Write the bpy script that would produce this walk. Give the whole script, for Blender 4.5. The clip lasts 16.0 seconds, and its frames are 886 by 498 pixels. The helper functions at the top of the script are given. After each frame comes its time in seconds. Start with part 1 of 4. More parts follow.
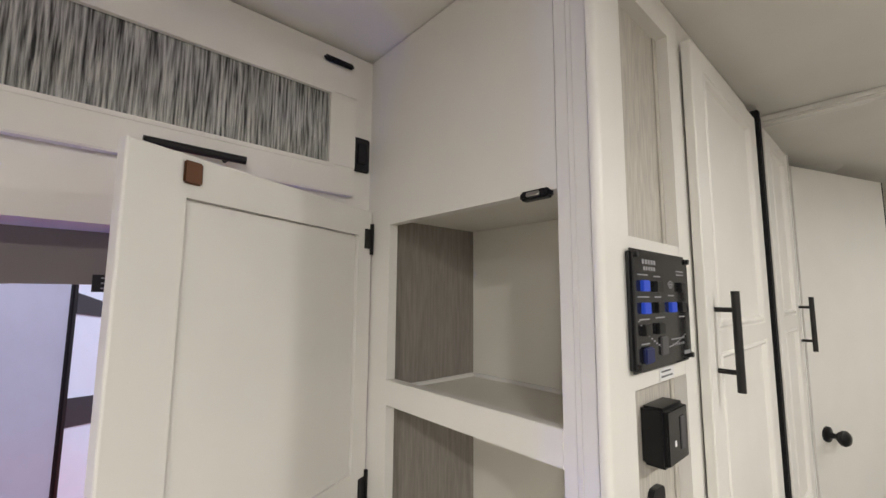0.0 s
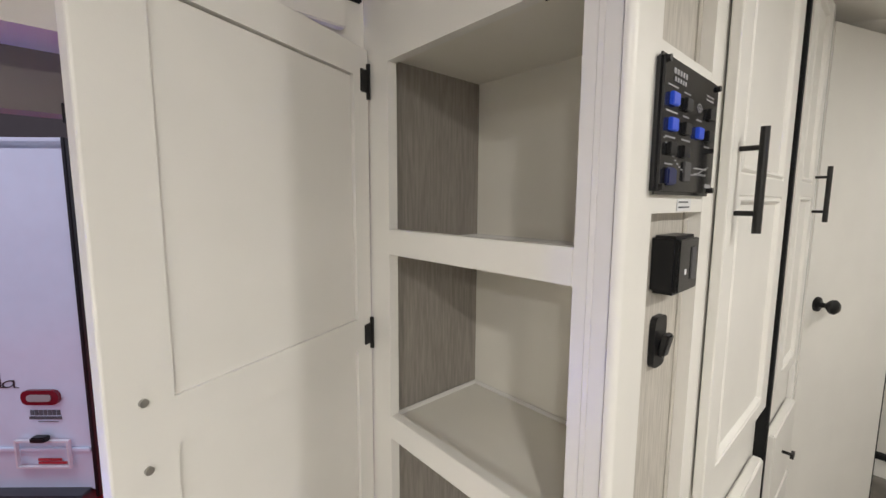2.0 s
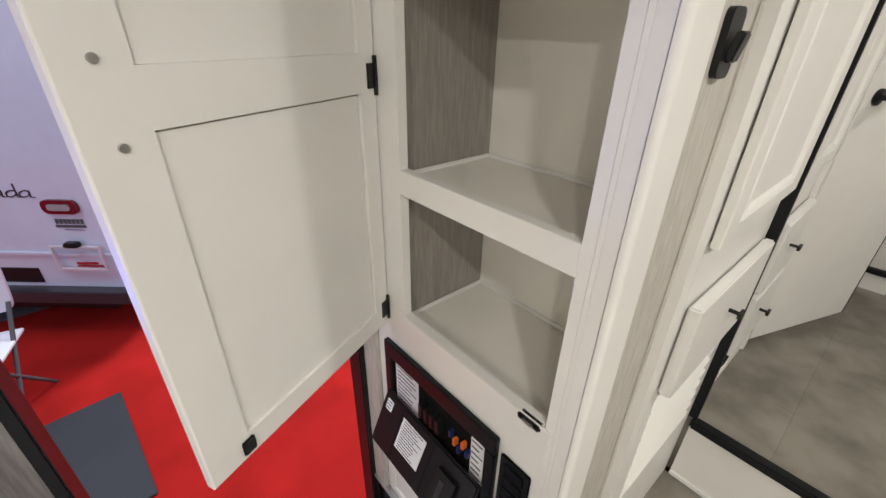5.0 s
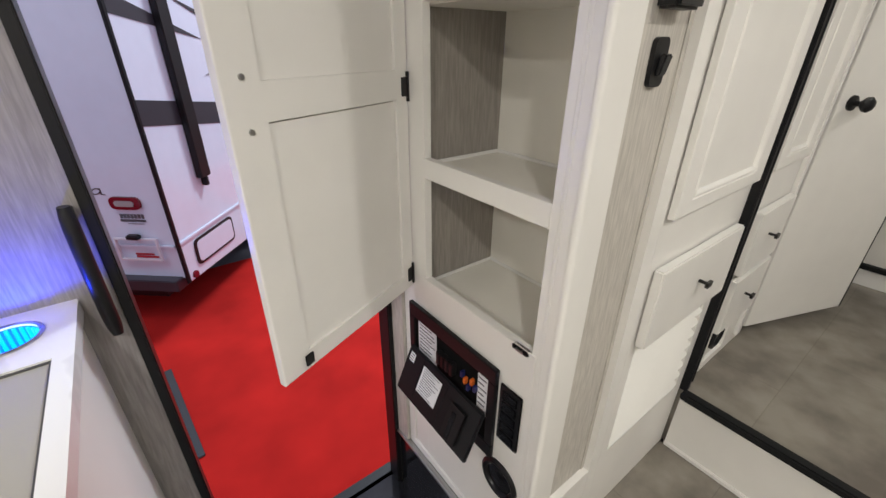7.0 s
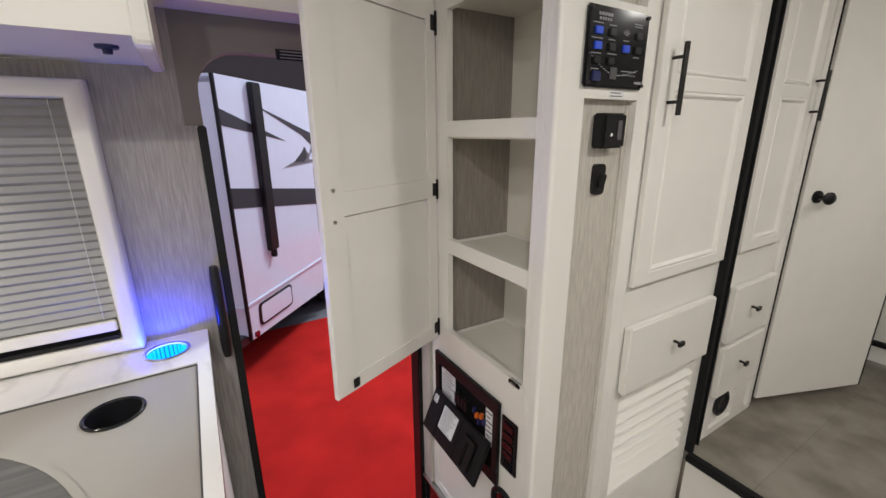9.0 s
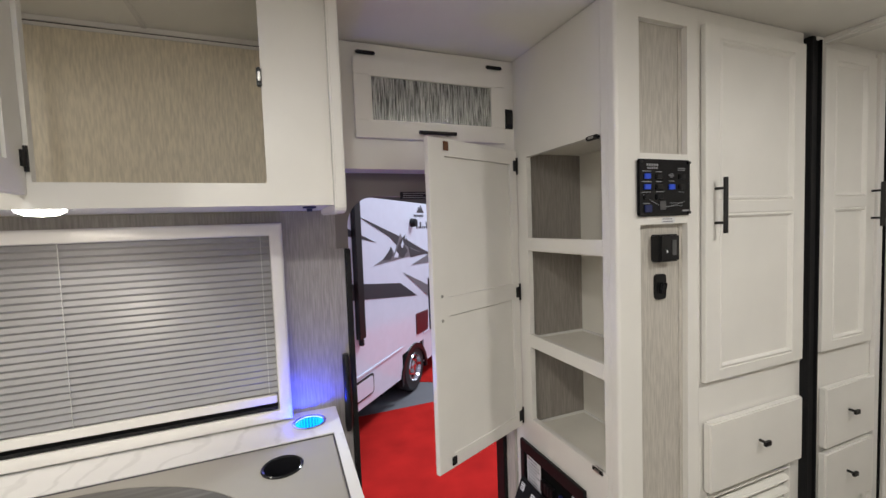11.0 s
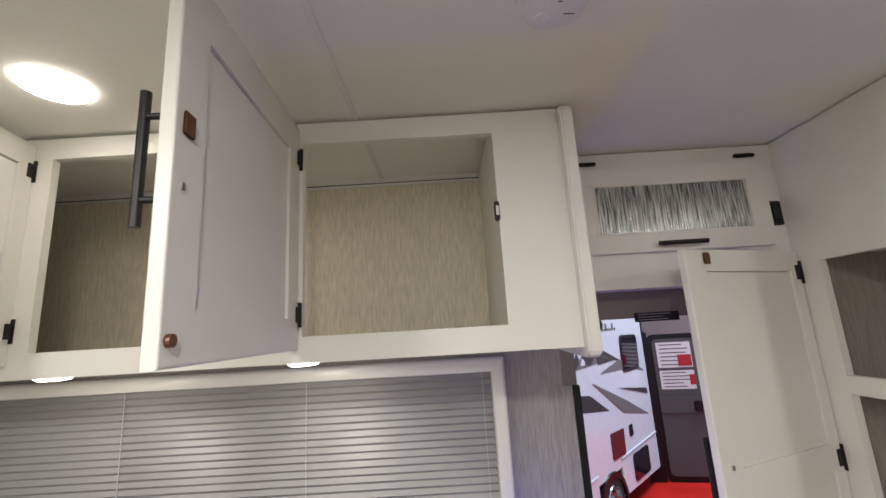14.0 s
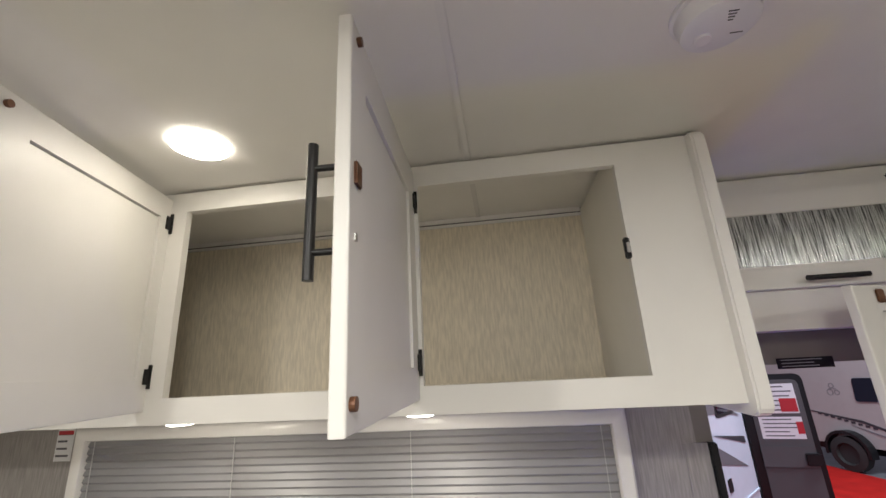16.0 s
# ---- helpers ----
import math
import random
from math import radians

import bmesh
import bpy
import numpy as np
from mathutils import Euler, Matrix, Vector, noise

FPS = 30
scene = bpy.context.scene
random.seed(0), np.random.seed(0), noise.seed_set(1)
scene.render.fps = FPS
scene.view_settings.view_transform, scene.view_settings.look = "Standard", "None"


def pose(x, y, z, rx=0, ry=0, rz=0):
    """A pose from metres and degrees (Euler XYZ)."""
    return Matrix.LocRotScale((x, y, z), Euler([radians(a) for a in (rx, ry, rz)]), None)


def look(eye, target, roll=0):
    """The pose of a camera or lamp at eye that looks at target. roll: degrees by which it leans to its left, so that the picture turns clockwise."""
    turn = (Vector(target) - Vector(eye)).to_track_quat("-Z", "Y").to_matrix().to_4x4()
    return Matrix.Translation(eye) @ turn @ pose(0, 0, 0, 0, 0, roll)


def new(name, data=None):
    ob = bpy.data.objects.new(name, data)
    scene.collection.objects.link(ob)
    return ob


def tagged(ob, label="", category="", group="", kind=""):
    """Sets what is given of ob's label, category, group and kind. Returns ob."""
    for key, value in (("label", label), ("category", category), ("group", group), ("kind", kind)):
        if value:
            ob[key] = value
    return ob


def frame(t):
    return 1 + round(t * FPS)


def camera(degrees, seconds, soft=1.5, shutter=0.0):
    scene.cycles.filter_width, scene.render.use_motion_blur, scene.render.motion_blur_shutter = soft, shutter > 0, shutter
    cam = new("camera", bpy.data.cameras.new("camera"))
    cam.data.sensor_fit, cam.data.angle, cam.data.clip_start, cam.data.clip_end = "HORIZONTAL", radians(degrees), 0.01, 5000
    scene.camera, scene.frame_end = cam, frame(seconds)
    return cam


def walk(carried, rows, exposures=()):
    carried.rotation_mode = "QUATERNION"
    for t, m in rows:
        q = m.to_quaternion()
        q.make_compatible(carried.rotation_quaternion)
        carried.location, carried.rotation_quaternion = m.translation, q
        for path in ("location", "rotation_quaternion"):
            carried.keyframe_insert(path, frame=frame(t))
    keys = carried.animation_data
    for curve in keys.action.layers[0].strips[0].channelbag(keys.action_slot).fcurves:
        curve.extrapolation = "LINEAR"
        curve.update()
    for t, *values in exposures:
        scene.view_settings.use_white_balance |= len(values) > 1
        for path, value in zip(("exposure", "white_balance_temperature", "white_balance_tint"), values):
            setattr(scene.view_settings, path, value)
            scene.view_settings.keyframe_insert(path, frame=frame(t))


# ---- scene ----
cam = camera(94.7, 16.0)
PATH = [
    (0, (0.005, -0.006, 1.623), (1.332, 1.474, 1.846), 0.4),
    (0.5, (0.012, 0.001, 1.598), (1.343, 1.489, 1.719), 0.3),
    (1, (0.018, 0.012, 1.572), (1.352, 1.502, 1.585), 0.3),
    (1.5, (0.023, 0.02, 1.547), (1.355, 1.508, 1.44), 0.3),
    (2, (0.028, 0.027, 1.52), (1.353, 1.507, 1.288), 0.3),
    (2.5, (0.032, 0.038, 1.487), (1.343, 1.504, 1.122), 0.5),
    (3, (0.035, 0.047, 1.456), (1.326, 1.491, 0.957), 0.6),
    (3.5, (0.041, 0.05, 1.425), (1.303, 1.468, 0.795), 0.7),
    (4, (0.042, 0.052, 1.395), (1.273, 1.438, 0.643), 0.9),
    (4.5, (0.043, 0.056, 1.365), (1.237, 1.411, 0.507), 1.0),
    (5, (0.043, 0.056, 1.336), (1.204, 1.387, 0.397), 1.1),
    (7.3, (-0.115, -0.174, 1.363), (0.962, 1.268, 0.489), 0.5),
    (7.5, (-0.136, -0.21, 1.37), (0.937, 1.256, 0.532), 0.4),
    (8, (-0.167, -0.265, 1.391), (0.892, 1.259, 0.643), 0.3),
    (10.3, (-0.305, -0.584, 1.498), (0.547, 1.208, 1.244), -1.7),
    (10.5, (-0.332, -0.595, 1.504), (0.496, 1.214, 1.296), -1.8),
    (11, (-0.376, -0.607, 1.524), (0.358, 1.25, 1.411), -2.1),
    (11.5, (-0.424, -0.609, 1.543), (0.218, 1.285, 1.516), -2.2),
    (12, (-0.47, -0.617, 1.559), (0.068, 1.309, 1.61), -2.4),
    (12.5, (-0.512, -0.615, 1.573), (-0.085, 1.334, 1.701), -2.6),
    (13, (-0.539, -0.603, 1.592), (-0.238, 1.363, 1.803), -3.0),
    (13.5, (-0.541, -0.543, 1.617), (-0.384, 1.429, 1.915), -3.3),
    (14, (-0.52, -0.417, 1.635), (-0.524, 1.545, 2.022), -3.4),
    (14.5, (-0.508, -0.343, 1.653), (-0.646, 1.599, 2.11), -3.4),
    (15, (-0.504, -0.324, 1.658), (-0.726, 1.598, 2.167), -3.3),
    (15.5, (-0.554, -0.349, 1.659), (-0.807, 1.56, 2.2), -3.2),
    (16, (-0.658, -0.39, 1.668), (-0.909, 1.513, 2.229), -3.0),
]
EXPOSURES = [(0, 0.50), (5, 0.46), (8, 0.25), (10.5, 0.13), (13, 0.13), (16, 0.12)]
walk(cam, [(t, look(eye, target, roll)) for t, eye, target, roll in PATH], EXPOSURES)

# ---- world and large lights ----
world = bpy.data.worlds.new("hall_air")
scene.world = world
world.use_nodes = True
bg = world.node_tree.nodes["Background"]
bg.inputs[0].default_value = (0.80, 0.78, 1.0, 1)
bg.inputs[1].default_value = 0.55


def area_lamp(name, at, size, power, color, target=None, shape="DISK"):
    d = bpy.data.lights.new(name, "AREA")
    d.shape, d.size, d.energy, d.color = shape, size, power, color
    ob = new(name, d)
    ob.matrix_world = look(at, target or (at[0], at[1] + 0.001, at[2] - 1))
    return ob


WARM, WARMER, HALL = (1.0, 0.98, 0.93), (1.0, 0.91, 0.76), (0.80, 0.90, 1.0)
LAMPS = [(-1.207, 0.243), (-0.50, -0.78), (0.85, -0.75), (2.05, -0.75), (-1.3, -0.9)]
for (lx, ly), power in zip(LAMPS, (0.25, 10.8, 6.8, 4.0, 13.5)):
    area_lamp("ceiling_light_glow", (lx, ly, 2.092), 0.10, power, WARM if ly < 0 else WARMER)
for ux in (-0.84, -1.385):
    area_lamp("under_cabinet_glow", (ux, 0.50, 1.570), 0.05, 0.85, WARMER)
cup_lamp = bpy.data.lights.new("cup_glow", "POINT")
cup_lamp.energy, cup_lamp.color, cup_lamp.shadow_soft_size = 2.7, (0.015, 0.035, 1.0), 0.008
new("cup_glow", cup_lamp).location = (-0.325, 0.715, 0.914)
# unseen lamps: the strong one casts the motorhome's shadow, two are added fill
for hx, hy, hz, power in ((5.0, 4.6, 6.0, 520), (-2.5, 2.6, 5.5, 60), (1.5, 3.0, 5.5, 50)):
    area_lamp("unseen_hall_light", (hx, hy, hz), 1.6, power, HALL)


# ---- materials ----
def material(name, base, rough=0.5, metal=0.0, grain=0.0, scale=(8, 8, 8), dark=0.8, bump=0.0, bump_scale=60.0,
             emit=None, coat=0.0, mottled=0.05):
    m = bpy.data.materials.new(name)
    m.use_nodes = True
    nt = m.node_tree
    b = nt.nodes["Principled BSDF"]
    b.inputs["Roughness"].default_value, b.inputs["Metallic"].default_value = rough, metal
    b.inputs["Coat Weight"].default_value = coat
    tc = nt.nodes.new("ShaderNodeTexCoord")
    mp = nt.nodes.new("ShaderNodeMapping")
    mp.inputs["Scale"].default_value = scale
    nt.links.new(tc.outputs["Object"], mp.inputs[0])
    n1 = nt.nodes.new("ShaderNodeTexNoise")
    n1.inputs["Scale"].default_value, n1.inputs["Detail"].default_value = 1.0, 6
    nt.links.new(mp.outputs[0], n1.inputs["Vector"])
    n2 = nt.nodes.new("ShaderNodeTexNoise")
    n2.inputs["Scale"].default_value, n2.inputs["Detail"].default_value = 3.0, 3
    nt.links.new(tc.outputs["Object"], n2.inputs["Vector"])
    ramp = nt.nodes.new("ShaderNodeValToRGB")
    ramp.color_ramp.elements[0].position, ramp.color_ramp.elements[1].position = 0.35, 0.65
    ramp.color_ramp.elements[0].color = tuple(c * (dark if grain else 0.97) for c in base) + (1,)
    ramp.color_ramp.elements[1].color = tuple(base) + (1,)
    nt.links.new(n1.outputs["Fac"], ramp.inputs[0])
    mix = nt.nodes.new("ShaderNodeMix")
    mix.data_type, mix.blend_type = "RGBA", "MULTIPLY"
    mix.inputs[0].default_value = 1.0
    r2 = nt.nodes.new("ShaderNodeMapRange")
    r2.inputs[3].default_value, r2.inputs[4].default_value = 1 - mottled, 1 + mottled
    nt.links.new(n2.outputs["Fac"], r2.inputs[0])
    nt.links.new(ramp.outputs[0], mix.inputs[6])
    nt.links.new(r2.outputs[0], mix.inputs[7])
    nt.links.new(mix.outputs[2], b.inputs["Base Color"])
    if bump:
        n3 = nt.nodes.new("ShaderNodeTexNoise")
        n3.inputs["Scale"].default_value, n3.inputs["Detail"].default_value = bump_scale, 4
        if grain:
            nt.links.new(mp.outputs[0], n3.inputs["Vector"])
            n3.inputs["Scale"].default_value = 1.0
        else:
            nt.links.new(tc.outputs["Object"], n3.inputs["Vector"])
        bp = nt.nodes.new("ShaderNodeBump")
        bp.inputs["Strength"].default_value, bp.inputs["Distance"].default_value = bump, 0.004 if bump >= 1.0 else 0.001
        nt.links.new(n3.outputs["Fac"], bp.inputs["Height"])
        nt.links.new(bp.outputs[0], b.inputs["Normal"])
    if emit:
        b.inputs["Emission Color"].default_value = tuple(emit[:3]) + (1,)
        b.inputs["Emission Strength"].default_value = emit[3]
    return m


WHITE = material("white_cabinet_paint", (0.80, 0.78, 0.74), 0.38, bump=0.08, bump_scale=300, mottled=0.02)
GLOSSW = material("white_satin_trim", (0.82, 0.80, 0.77), 0.25, mottled=0.02)
CREAM = material("cream_board", (0.80, 0.77, 0.70), 0.5, bump=0.05, mottled=0.04)
CEIL = material("ceiling_board", (0.80, 0.78, 0.74), 0.6, bump=0.15, bump_scale=500, mottled=0.02)
WOOD = material("grey_oak_laminate", (0.57, 0.535, 0.48), 0.5, grain=1, scale=(230, 230, 18), dark=0.76, bump=0.4, mottled=0.06)
WOODB = material("straw_weave_laminate", (0.80, 0.72, 0.58), 0.5, grain=1, scale=(190, 190, 26), dark=0.80, bump=0.4, mottled=0.06)
WALLW = material("grey_wall_laminate", (0.36, 0.335, 0.32), 0.5, grain=1, scale=(200, 200, 15), dark=0.72, bump=0.4, mottled=0.06)
WOODD = material("taupe_laminate", (0.33, 0.30, 0.27), 0.5, grain=1, scale=(200, 200, 16), dark=0.76, bump=0.4, mottled=0.06)
BLACK = material("black_plastic", (0.010, 0.010, 0.011), 0.35, mottled=0.1)
DEEP = material("deep_black_recess", (0.004, 0.004, 0.004), 0.95, bump=0.1)
BLACKG = material("black_gloss_panel", (0.012, 0.012, 0.014), 0.12, mottled=0.1)
BLACKM = material("matt_black_metal", (0.014, 0.013, 0.013), 0.4, metal=0.3)
RUBBER = material("black_rubber_seal", (0.014, 0.014, 0.015), 0.55, bump=0.2)
BRONZE = material("brown_catch_plate", (0.16, 0.07, 0.035), 0.4, metal=0.3)
STEEL = material("zinc_screw", (0.5, 0.49, 0.47), 0.3, metal=1.0)
BEIGE = material("beige_matt_worktop", (0.36, 0.34, 0.30), 0.45, bump=0.1, bump_scale=200, mottled=0.03)
BRUSH = material("brushed_grey_inset", (0.17, 0.165, 0.155), 0.35, grain=1, scale=(3, 60, 3), dark=0.6, mottled=0.1)
TAUPE = material("taupe_header_board", (0.20, 0.18, 0.165), 0.6, bump=0.1, mottled=0.06)
VENTW = material("white_louver", (0.82, 0.80, 0.75), 0.4)
CORD = material("pale_blind_cord", (0.50, 0.50, 0.50), 0.6)
PRINTG = material("grey_panel_print", (0.28, 0.28, 0.30), 0.4)
PAPER = material("white_label", (0.75, 0.75, 0.76), 0.6)
INK = material("grey_ink", (0.10, 0.10, 0.11), 0.6)
REDINK = material("red_ink", (0.45, 0.02, 0.03), 0.6)
ORANGE = material("orange_fuse", (0.7, 0.15, 0.02), 0.5)
BLUEP = material("blue_rocker_glow", (0.02, 0.06, 0.5), 0.4, emit=(0.02, 0.14, 1.0, 0.08))
BLUED = material("dim_blue_rocker", (0.012, 0.02, 0.10), 0.4)
CUPG = material("blue_lit_cup", (0.0, 0.006, 0.03), 0.9, emit=(0.0, 0.15, 1.0, 1.5))
CUPR = material("blue_lit_rib", (0.0, 0.01, 0.04), 0.4, emit=(0.0, 0.34, 1.0, 1.9))
LAMPM = material("lit_lens", (0.9, 0.9, 0.88), 0.5, emit=(1.0, 0.93, 0.80, 16.0))
CARPET = material("red_carpet", (0.40, 0.014, 0.011), 1.0, bump=0.6, bump_scale=400, mottled=0.42)
CONCRETE = material("grey_concrete", (0.14, 0.14, 0.15), 0.6, mottled=0.15)
MAT = material("dark_rubber_mat", (0.028, 0.029, 0.033), 0.7, bump=0.3, mottled=0.2)
BODYW = material("gloss_white_body", (0.68, 0.73, 0.84), 0.18, coat=0.4, mottled=0.03)
BODYG = material("dark_grey_decal", (0.04, 0.038, 0.045), 0.3)
BODYM = material("mid_grey_decal", (0.16, 0.155, 0.17), 0.3)
TYRE = material("tyre_rubber", (0.02, 0.02, 0.02), 0.7, bump=0.3)
CHROME = material("chrome_rim", (0.6, 0.6, 0.62), 0.15, metal=1.0)
REDL = material("red_lens", (0.17, 0.01, 0.02), 0.15)
MAROON = material("maroon_plate", (0.10, 0.015, 0.02), 0.3)
SMOKE = material("smoked_glass", (0.01, 0.01, 0.02), 0.05)
GREYD = material("grey_door_skin", (0.085, 0.083, 0.086), 0.75)
VINYL = material("white_moulded_plastic", (0.72, 0.70, 0.74), 0.45)
FACADE = material("beige_body", (0.36, 0.33, 0.32), 0.4)
# kept pale so that the room's unseen walls return more light
WALLP = material("plain_wall", (0.76, 0.73, 0.68), 0.6)


def marble():
    m = material("white_marble_top", (0.80, 0.79, 0.78), 0.2, mottled=0.02)
    nt = m.node_tree
    b = nt.nodes["Principled BSDF"]
    tc = nt.nodes.new("ShaderNodeTexCoord")
    w = nt.nodes.new("ShaderNodeTexWave")
    w.inputs["Scale"].default_value, w.inputs["Distortion"].default_value, w.inputs["Detail"].default_value = 3.0, 14, 4
    nt.links.new(tc.outputs["Object"], w.inputs["Vector"])
    r = nt.nodes.new("ShaderNodeValToRGB")
    r.color_ramp.elements[0].color, r.color_ramp.elements[1].color = (0.71, 0.70, 0.69, 1), (0.80, 0.79, 0.78, 1)
    r.color_ramp.elements[1].position = 0.10
    nt.links.new(w.outputs["Fac"], r.inputs[0])
    nt.links.new(r.outputs[0], b.inputs["Base Color"])
    return m


def floor_vinyl():
    m = material("taupe_stone_vinyl", (0.34, 0.30, 0.255), 0.35, mottled=0.1)
    nt = m.node_tree
    r = [n for n in nt.nodes if n.type == "VALTORGB"][0]
    mp = [n for n in nt.nodes if n.type == "MAPPING"][0]
    mp.inputs["Scale"].default_value = (6, 6, 6)
    r.color_ramp.elements[0].color, r.color_ramp.elements[1].color = (0.15, 0.13, 0.108, 1), (0.29, 0.262, 0.222, 1)
    b = nt.nodes["Principled BSDF"]
    paint = b.inputs["Base Color"].links[0].from_socket
    tc = nt.nodes.new("ShaderNodeTexCoord")
    tiles = nt.nodes.new("ShaderNodeTexBrick")
    tiles.inputs["Color1"].default_value, tiles.inputs["Color2"].default_value = (1.0, 1.0, 1.0, 1), (0.90, 0.90, 0.90, 1)
    tiles.inputs["Mortar"].default_value = (0.80, 0.79, 0.77, 1)
    for key, value in (("Scale", 1.0), ("Mortar Size", 0.0018), ("Brick Width", 0.61), ("Row Height", 0.305)):
        tiles.inputs[key].default_value = value
    nt.links.new(tc.outputs["Object"], tiles.inputs["Vector"])
    both = nt.nodes.new("ShaderNodeMix")
    both.data_type, both.blend_type = "RGBA", "MULTIPLY"
    both.inputs[0].default_value = 1.0
    nt.links.new(paint, both.inputs[6])
    nt.links.new(tiles.outputs["Color"], both.inputs[7])
    nt.links.new(both.outputs[2], b.inputs["Base Color"])
    return m


def reeded():
    # light and dark streaks in the colour imitate reflections broken by the reeds
    m = material("reeded_glass", (0.90, 0.94, 0.91), 0.16, metal=0.9, grain=1, scale=(290, 20, 14), dark=0.10, bump=1.0)
    return m


MARBLE, FLOORV, REED = marble(), floor_vinyl(), reeded()
BLACK.node_tree.nodes["Principled BSDF"].inputs["Specular IOR Level"].default_value = 0.3
for soft in (CARPET, DEEP, RUBBER):
    soft.node_tree.nodes["Principled BSDF"].inputs["Specular IOR Level"].default_value = 0.12


# ---- builders ----
def box(bm, x0, x1, y0, y1, z0, z1, m=None):
    vs = [bm.verts.new(Vector(p)) for p in ((x0, y0, z0), (x1, y0, z0), (x1, y1, z0), (x0, y1, z0), (x0, y0, z1), (x1, y0, z1), (x1, y1, z1), (x0, y1, z1))]
    for f in ((0, 3, 2, 1), (4, 5, 6, 7), (0, 1, 5, 4), (1, 2, 6, 5), (2, 3, 7, 6), (3, 0, 4, 7)):
        bm.faces.new([vs[i] for i in f])
    if m is not None:
        bmesh.ops.transform(bm, matrix=m, verts=vs)
    return vs


def boxes(*items, bevel=0.0):
    bm = bmesh.new()
    for it in items:
        box(bm, *it)
    if bevel:
        bmesh.ops.bevel(bm, geom=list(bm.edges), offset=bevel, segments=2, affect="EDGES", clamp_overlap=True)
    return bm


def rounded(pts, depth, r=0.0, seg=5):
    """A flat outline in x, z pushed along +y by depth, its corners rounded to r."""
    out = []
    n = len(pts)
    for i, p in enumerate(pts):
        p = Vector(p)
        if not r:
            out.append(p)
            continue
        a, b = (Vector(pts[i - 1]) - p), (Vector(pts[(i + 1) % n]) - p)
        rr = min(r, a.length / 2.01, b.length / 2.01)
        s, e = p + a.normalized() * rr, p + b.normalized() * rr
        for k in range(seg + 1):
            u = k / seg
            out.append(s * (1 - u) ** 2 + p * 2 * u * (1 - u) + e * u * u)
    bm = bmesh.new()
    vs = [bm.verts.new((q[0], 0, q[1])) for q in out]
    f = bm.faces.new(vs)
    ext = bmesh.ops.extrude_face_region(bm, geom=[f])
    bmesh.ops.translate(bm, vec=(0, depth, 0), verts=[v for v in ext["geom"] if isinstance(v, bmesh.types.BMVert)])
    bmesh.ops.recalc_face_normals(bm, faces=list(bm.faces))
    return bm


def cyl(bm, m, r, h, r2=None, seg=32):
    r2 = r if r2 is None else r2
    bmesh.ops.create_cone(bm, cap_ends=True, segments=seg, radius1=r, radius2=r2, depth=h, matrix=m)
    return bm


def lathe(profile, seg=40, m=None):
    bm = bmesh.new()
    rings = []
    for r, z in profile:
        rings.append([bm.verts.new((r * math.cos(2 * math.pi * k / seg), r * math.sin(2 * math.pi * k / seg), z)) for k in range(seg)])
    for a, b in zip(rings, rings[1:]):
        for k in range(seg):
            bm.faces.new((a[k], a[(k + 1) % seg], b[(k + 1) % seg], b[k]))
    for ring, (r_end, z_end) in ((rings[0], profile[0]), (rings[-1], profile[-1])):
        if r_end < 0.01:
            bm.faces.new(ring)
    bmesh.ops.recalc_face_normals(bm, faces=list(bm.faces))
    if m is not None:
        bmesh.ops.transform(bm, matrix=m, verts=list(bm.verts))
    return bm


def part(name, bm, mat, parent=None, label="", smooth=False):
    me = bpy.data.meshes.new(name)
    bm.to_mesh(me)
    bm.free()
    me.materials.append(mat)
    ob = new(name, me)
    if smooth:
        for p in me.polygons:
            p.use_smooth = True
        me.set_sharp_from_angle(angle=radians(40))
    if parent:
        ob.parent = parent
    if label:
        ob["label"] = label
    return ob


def thing(name, at=(0, 0, 0), label="", category="", group="", kind="", rz=0):
    ob = new(name)
    ob.matrix_world = pose(*at, 0, 0, rz)
    return tagged(ob, label, category, group, kind)


def structure(name, bm, mat, label="", **k):
    return tagged(part(name, bm, mat, None, **k), label, kind="structure")


TOLIE = pose(0, 0, 0, 90)  # turns a z axis into -y


def bar_handle(parent, x, y, z, length, vertical=True, out=-0.03):
    """A bar on two posts; out: how far the bar stands off along y."""
    bm = bmesh.new()
    e = length / 2
    turn = pose(0, 0, 0) if vertical else pose(0, 0, 0, 0, 90)
    cyl(bm, turn, 0.0062, length, seg=16)
    for s in (-1, 1):
        off = s * e * 0.62
        p = Matrix.Translation((0, -out / 2, off)) if vertical else Matrix.Translation((off, -out / 2, 0))
        cyl(bm, p @ TOLIE, 0.004, abs(out), seg=12)
    ob = part("handle", bm, BLACKM, parent, "matt black bar handle on two posts", smooth=True)
    ob.location = (x, y + out, z)
    return ob


def knob(parent, x, y, z):
    bm = bmesh.new()
    cyl(bm, Matrix.Translation((0, -0.010, 0)) @ TOLIE, 0.0045, 0.02, seg=12)
    box(bm, -0.013, 0.013, -0.027, -0.019, -0.007, 0.007)
    ob = part("knob", bm, BLACKM, parent, "small black square drawer knob")
    ob.location = (x, y, z)
    return ob


def hinge(parent, x, y, z, side=1, k=1.0):
    """A black wrap hinge: a leaf on the door and a leaf on the frame."""
    bm = boxes((-0.012 * k if side > 0 else -0.002, 0.002 if side > 0 else 0.012 * k, -0.003, 0.003, -0.012 * k, 0.012 * k), bevel=0.001)
    box(bm, -0.002, 0.002, -0.004, 0.006, -0.019 * k, 0.019 * k)
    ob = part("hinge", bm, BLACKM, parent, "black steel wrap hinge")
    ob.location = (x, y, z)
    return ob


